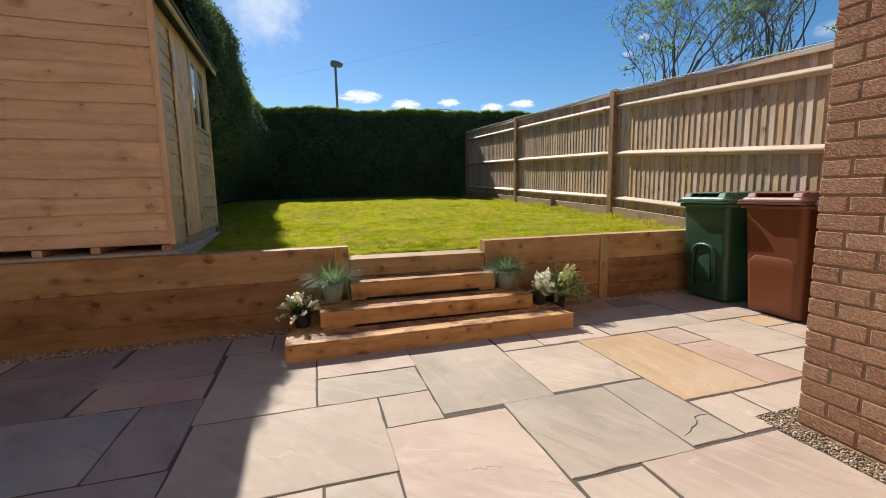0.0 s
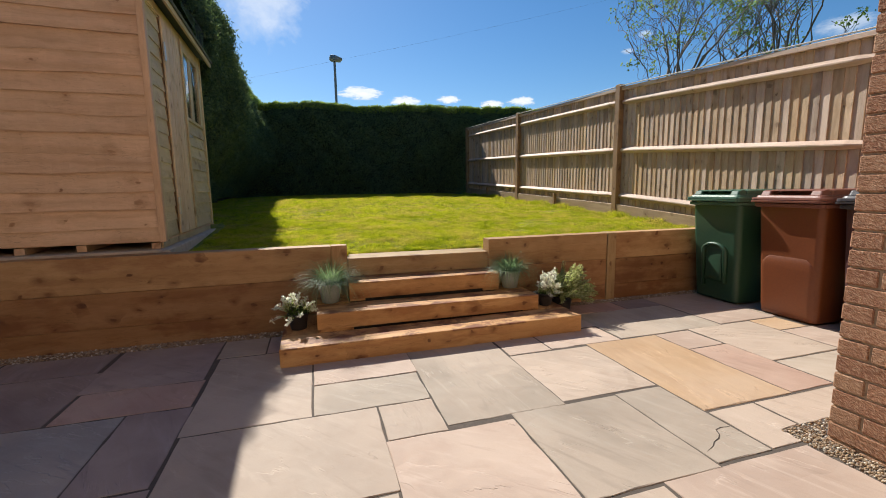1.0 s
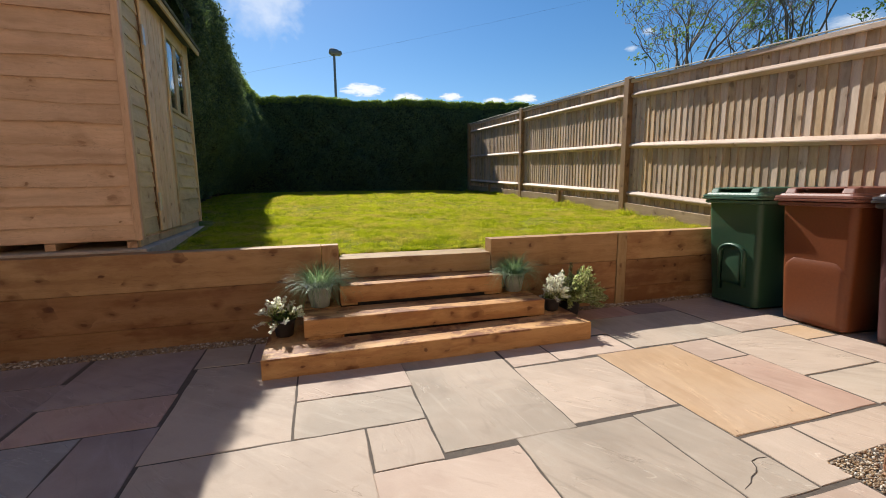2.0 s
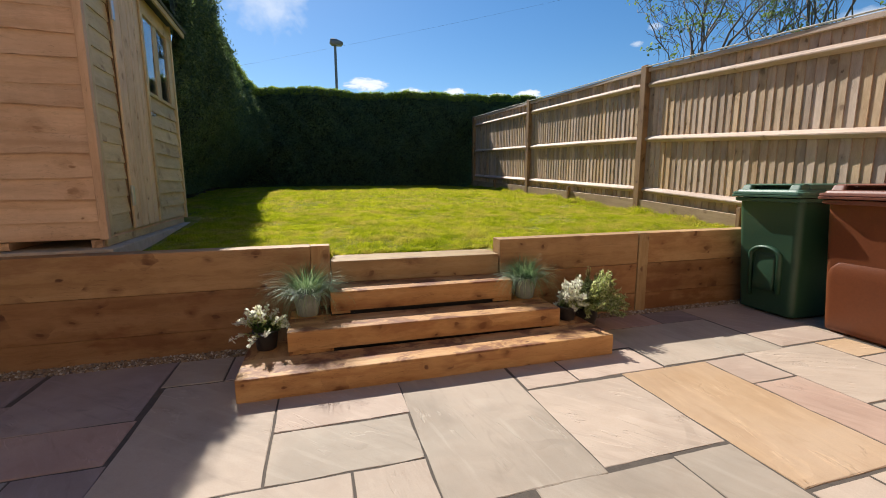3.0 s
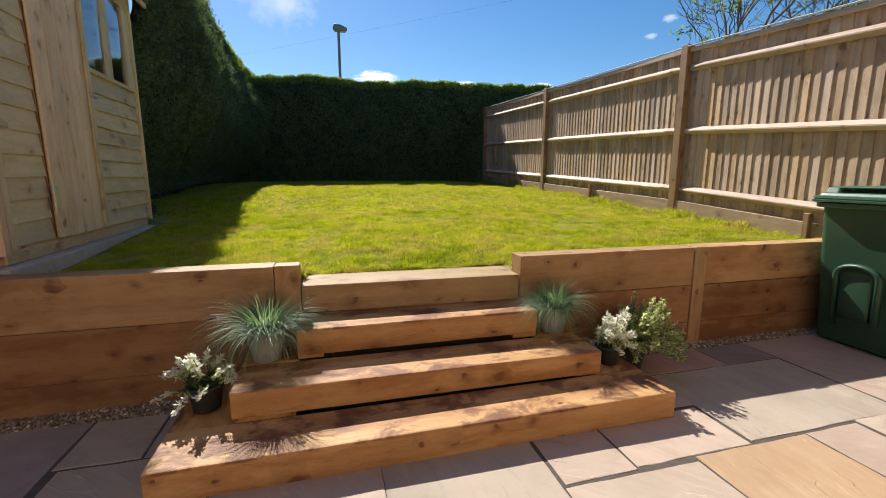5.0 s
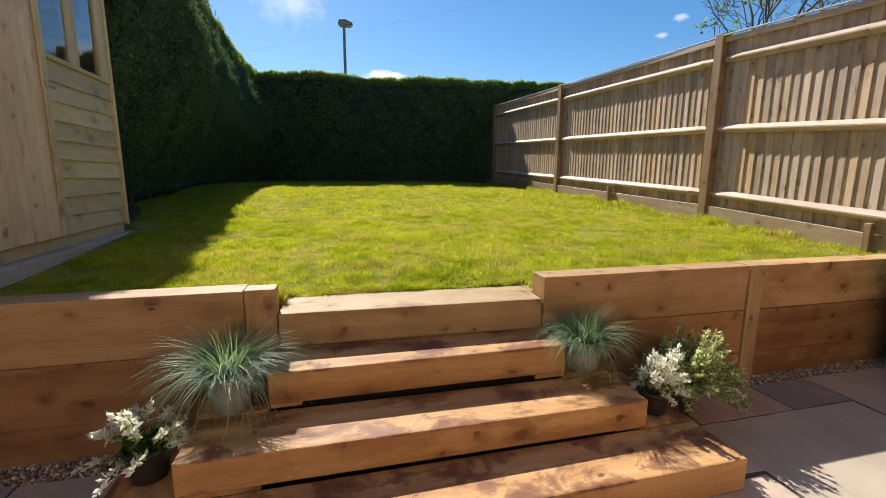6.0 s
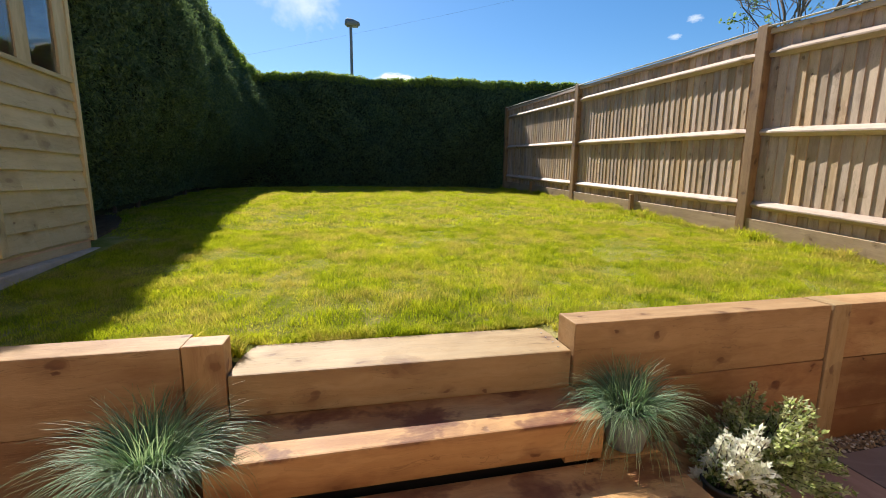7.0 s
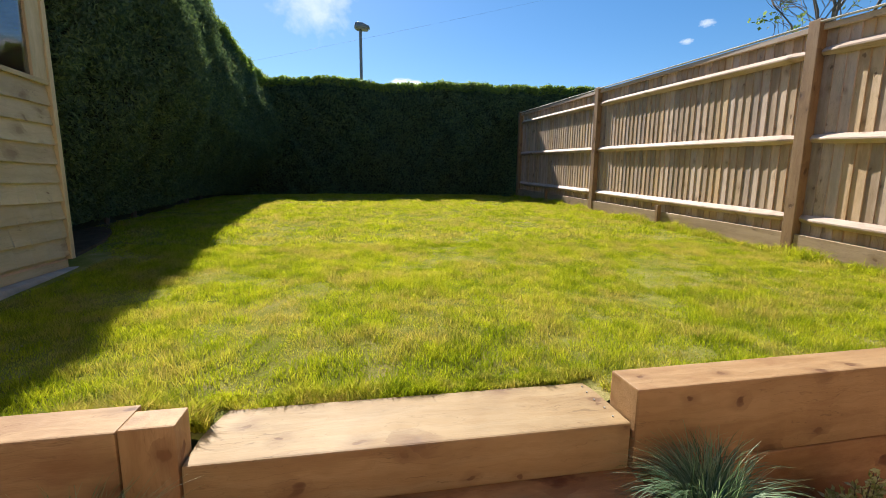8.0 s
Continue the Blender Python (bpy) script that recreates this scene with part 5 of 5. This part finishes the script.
shrub("potted_shrub", "small shrub with creamy white leaf tips in a black plastic pot", (0.004, 3.208, 0.116), (0.054, 0.068, 0.115), 26, 0.17, 0.19, 0.026, (GREEN_LEAF, GREEN_LEAF, VARIEGATED, WHITE_LEAF, WHITE_LEAF), 64, (-0.02, 0))
shrub("potted_shrub", "low shrub with bright white leaf tips in a black plastic pot", (1.94, 3.15, 0.126), (0.050, 0.064, 0.10), 40, 0.115, 0.235, 0.023, (GREEN_LEAF, VARIEGATED, WHITE_LEAF, WHITE_LEAF), 64, (0.02, -0.02))
shrub("potted_shrub", "bushy yellow-green variegated shrub in a black plastic pot", (2.20, 3.31, 0.0), (0.070, 0.092, 0.15), 190, 0.245, 0.32, 0.022, (GREEN_LEAF, VARIEGATED, VARIEGATED), 90, (0.03, -0.06))

# ---- street, tree and sky beyond the garden ----
lamp = thing("street_lamp", "grey street lamp column with a flat lantern", "street lamp", (0.97, 14.0, 0.0))
m = ROOT[lamp]
part("column", tube([(0, 0, -0.05), (0, 0, 1.2), (0, 0, 1.25), (0, 0, 5.015)], [0.075, 0.07, 0.045, 0.036], 12), COLUMN, lamp, m=m)
head = part("lantern", ring_loft([rounded(-0.10, 0.14, -0.09, 0.09, 0.05, 5.005), rounded(-0.15, 0.23, -0.11, 0.11, 0.07, 5.050), rounded(-0.15, 0.22, -0.11, 0.11, 0.07, 5.100), rounded(-0.13, 0.08, -0.07, 0.07, 0.05, 5.165), rounded(-0.09, 0.0, -0.04, 0.04, 0.03, 5.185)]), COLUMN, lamp, m=m)
part("bowl", ring_loft([rounded(0.0, 0.21, -0.085, 0.085, 0.06, 5.043), rounded(0.02, 0.19, -0.07, 0.07, 0.05, 5.000)]), plain("lamp_bowl", (0.35, 0.36, 0.36), 0.25), head, m=m)

aerial = thing("aerial", "thin rooftop aerial seen over the hedge", "aerial", (8.6, 26.0, 0))
m = ROOT[aerial]
part("mast", tube([(0, 0, 0), (0, 0, 6.25)], 0.03, 6), DARK_METAL, aerial, m=m)
part("arm", tube([(0.02, 0, 6.22), (-0.75, 0, 6.27)], 0.018, 6), DARK_METAL, aerial, m=m)
cable = part("overhead_cable", tube([(x, 20, 7.42 + 0.29 * (x - 4.03) + 0.0012 * (x - 10) ** 2) for x in np.linspace(-9, 34, 24)], 0.0022, 5), DARK_METAL, None)
tagged(cable, "thin dark overhead telephone cable", "cable")


def tree(label, at, fork, seed, stems=8, wide=0.5):
    """An open-crowned tree: upswept limbs and knobbly twigs grown by forking, with tufts of young leaves near the tips."""
    ob = thing("tree", label, "tree", at)
    m = ROOT[ob]
    r = random.Random(seed)
    limbs, twigs, tips = [], [], []

    def grow(p, d, length, radius, depth):
        pts, rad = [p], [radius]
        n = 6
        for k in range(n):
            sway = 0.2 if depth else 0.03
            d = (d + Vector((r.gauss(0, sway), r.gauss(0, sway), r.gauss(0.035, 0.14)))).normalized()
            p = p + d * length / n
            pts.append(p)
            rad.append(max(0.0045, radius * (1 - 0.35 * (k + 1) / n)))
        (limbs if depth < 2 else twigs).append(tube(pts, rad, 7 if depth < 2 else 4))
        if depth == 5:
            tips.append((p, d))
            return
        for k in range(r.choice((2, 2, 3, 3)) if depth else stems):
            side = Vector((r.gauss(0, 1), r.gauss(0, 1), r.gauss(0.1, 0.3))).normalized()
            nd = (d + side * (r.uniform(0.4, 0.95) if depth else r.uniform(0.3, wide)) + Vector((0, 0, 0.12))).normalized()
            if nd.z < 0.0:
                nd.z = 0.12
            q = pts[r.choice((2, 3, 4, 5))] if depth and k else pts[-1 if depth else r.choice((4, 5, 6))]
            grow(q, nd, length * r.uniform(0.52, 0.76) if depth else r.uniform(1.6, 2.3), (rad[-1] * r.uniform(0.6, 0.85)) if depth else r.uniform(0.020, 0.034), depth + 1)

    grow(Vector((0, 0, -0.2)), Vector((0.02, 0.0, 1)), fork, 0.085, 0)
    part("trunk", merge(*limbs), TREE_BARK, ob, m=m, smooth=True)
    tagged(part("branchwork", merge(*twigs), TREE_BARK, ob, m=m), kind="stuff")
    c, n = [], []
    for p, d in tips:
        # tufts gather in leafy parts of the crown; other parts are still bare
        full = noise.noise(p * 1.1 + Vector((seed, 0, 0)))
        if full < -0.1 + r.uniform(0, 0.3):
            continue
        for k in range(r.randint(10, 26)):
            c.append([p.x + r.gauss(0, 0.075), p.y + r.gauss(0, 0.075), p.z + r.gauss(-0.03, 0.06)])
            n.append([d.x, d.y, d.z])
    tagged(piece("crown", leaf_cloud("crown", np.array(c), np.array(n), 0.062, TREE_LEAF, 1.0), ob, m), kind="stuff")
    return ob


tree("half-bare tree with young green leaves beyond the fence", (8.6, 8.3, 0), 3.4, 12, 12, 0.55)
tree("half-bare tree with young green leaves beyond the fence", (10.2, 7.4, 0), 3.5, 11, 12, 0.70)


def cloud(az, el, wide, high, label, material):
    """A fair-weather cloud far beyond everything else: a bulging sheet of vapour."""
    d = 900.0
    eye = Vector((0.5, 1.0, 1.1))
    c = eye + d * Vector((math.sin(radians(az)) * math.cos(radians(el)), math.cos(radians(az)) * math.cos(radians(el)), math.sin(radians(el))))
    xs = np.linspace(-1.2, 1.2, 15)
    me = sheet("cloud", xs, xs, lambda x, y: 0.3 * np.cos(x) * np.cos(y), material)
    m = pose(*c, 0, 0, -az) @ pose(0, 0, 0, 90 - el, 0, 0) @ Matrix.Diagonal((d * radians(wide) / 2, d * radians(high) / 2, d * radians(min(wide, high)) / 2, 1.0))
    tagged(piece("cloud", me, None, m), label, "cloud", "clouds over the hedge", "structure")


for az, el, w, h in ((6.5, 12.2, 6.4, 2.1), (12.0, 11.3, 4.8, 1.7), (17.8, 11.5, 3.4, 1.3), (23.4, 10.8, 3.6, 1.3), (27.2, 11.0, 4.2, 1.4)):
    cloud(az, el, w, h, "small white fair-weather cloud", CLOUD)
for az, el, w, h in ((41.4, 17.1, 2.0, 1.2), (39.6, 15.6, 1.7, 0.9), (59.0, 14.6, 5.6, 2.4)):
    cloud(az, el, w, h, "faint wisp of white cloud", HAZE_CLOUD)
cloud(-4.6, 20.5, 11.0, 13.0, "thin white cloud drifting near the sun", HAZE_CLOUD)
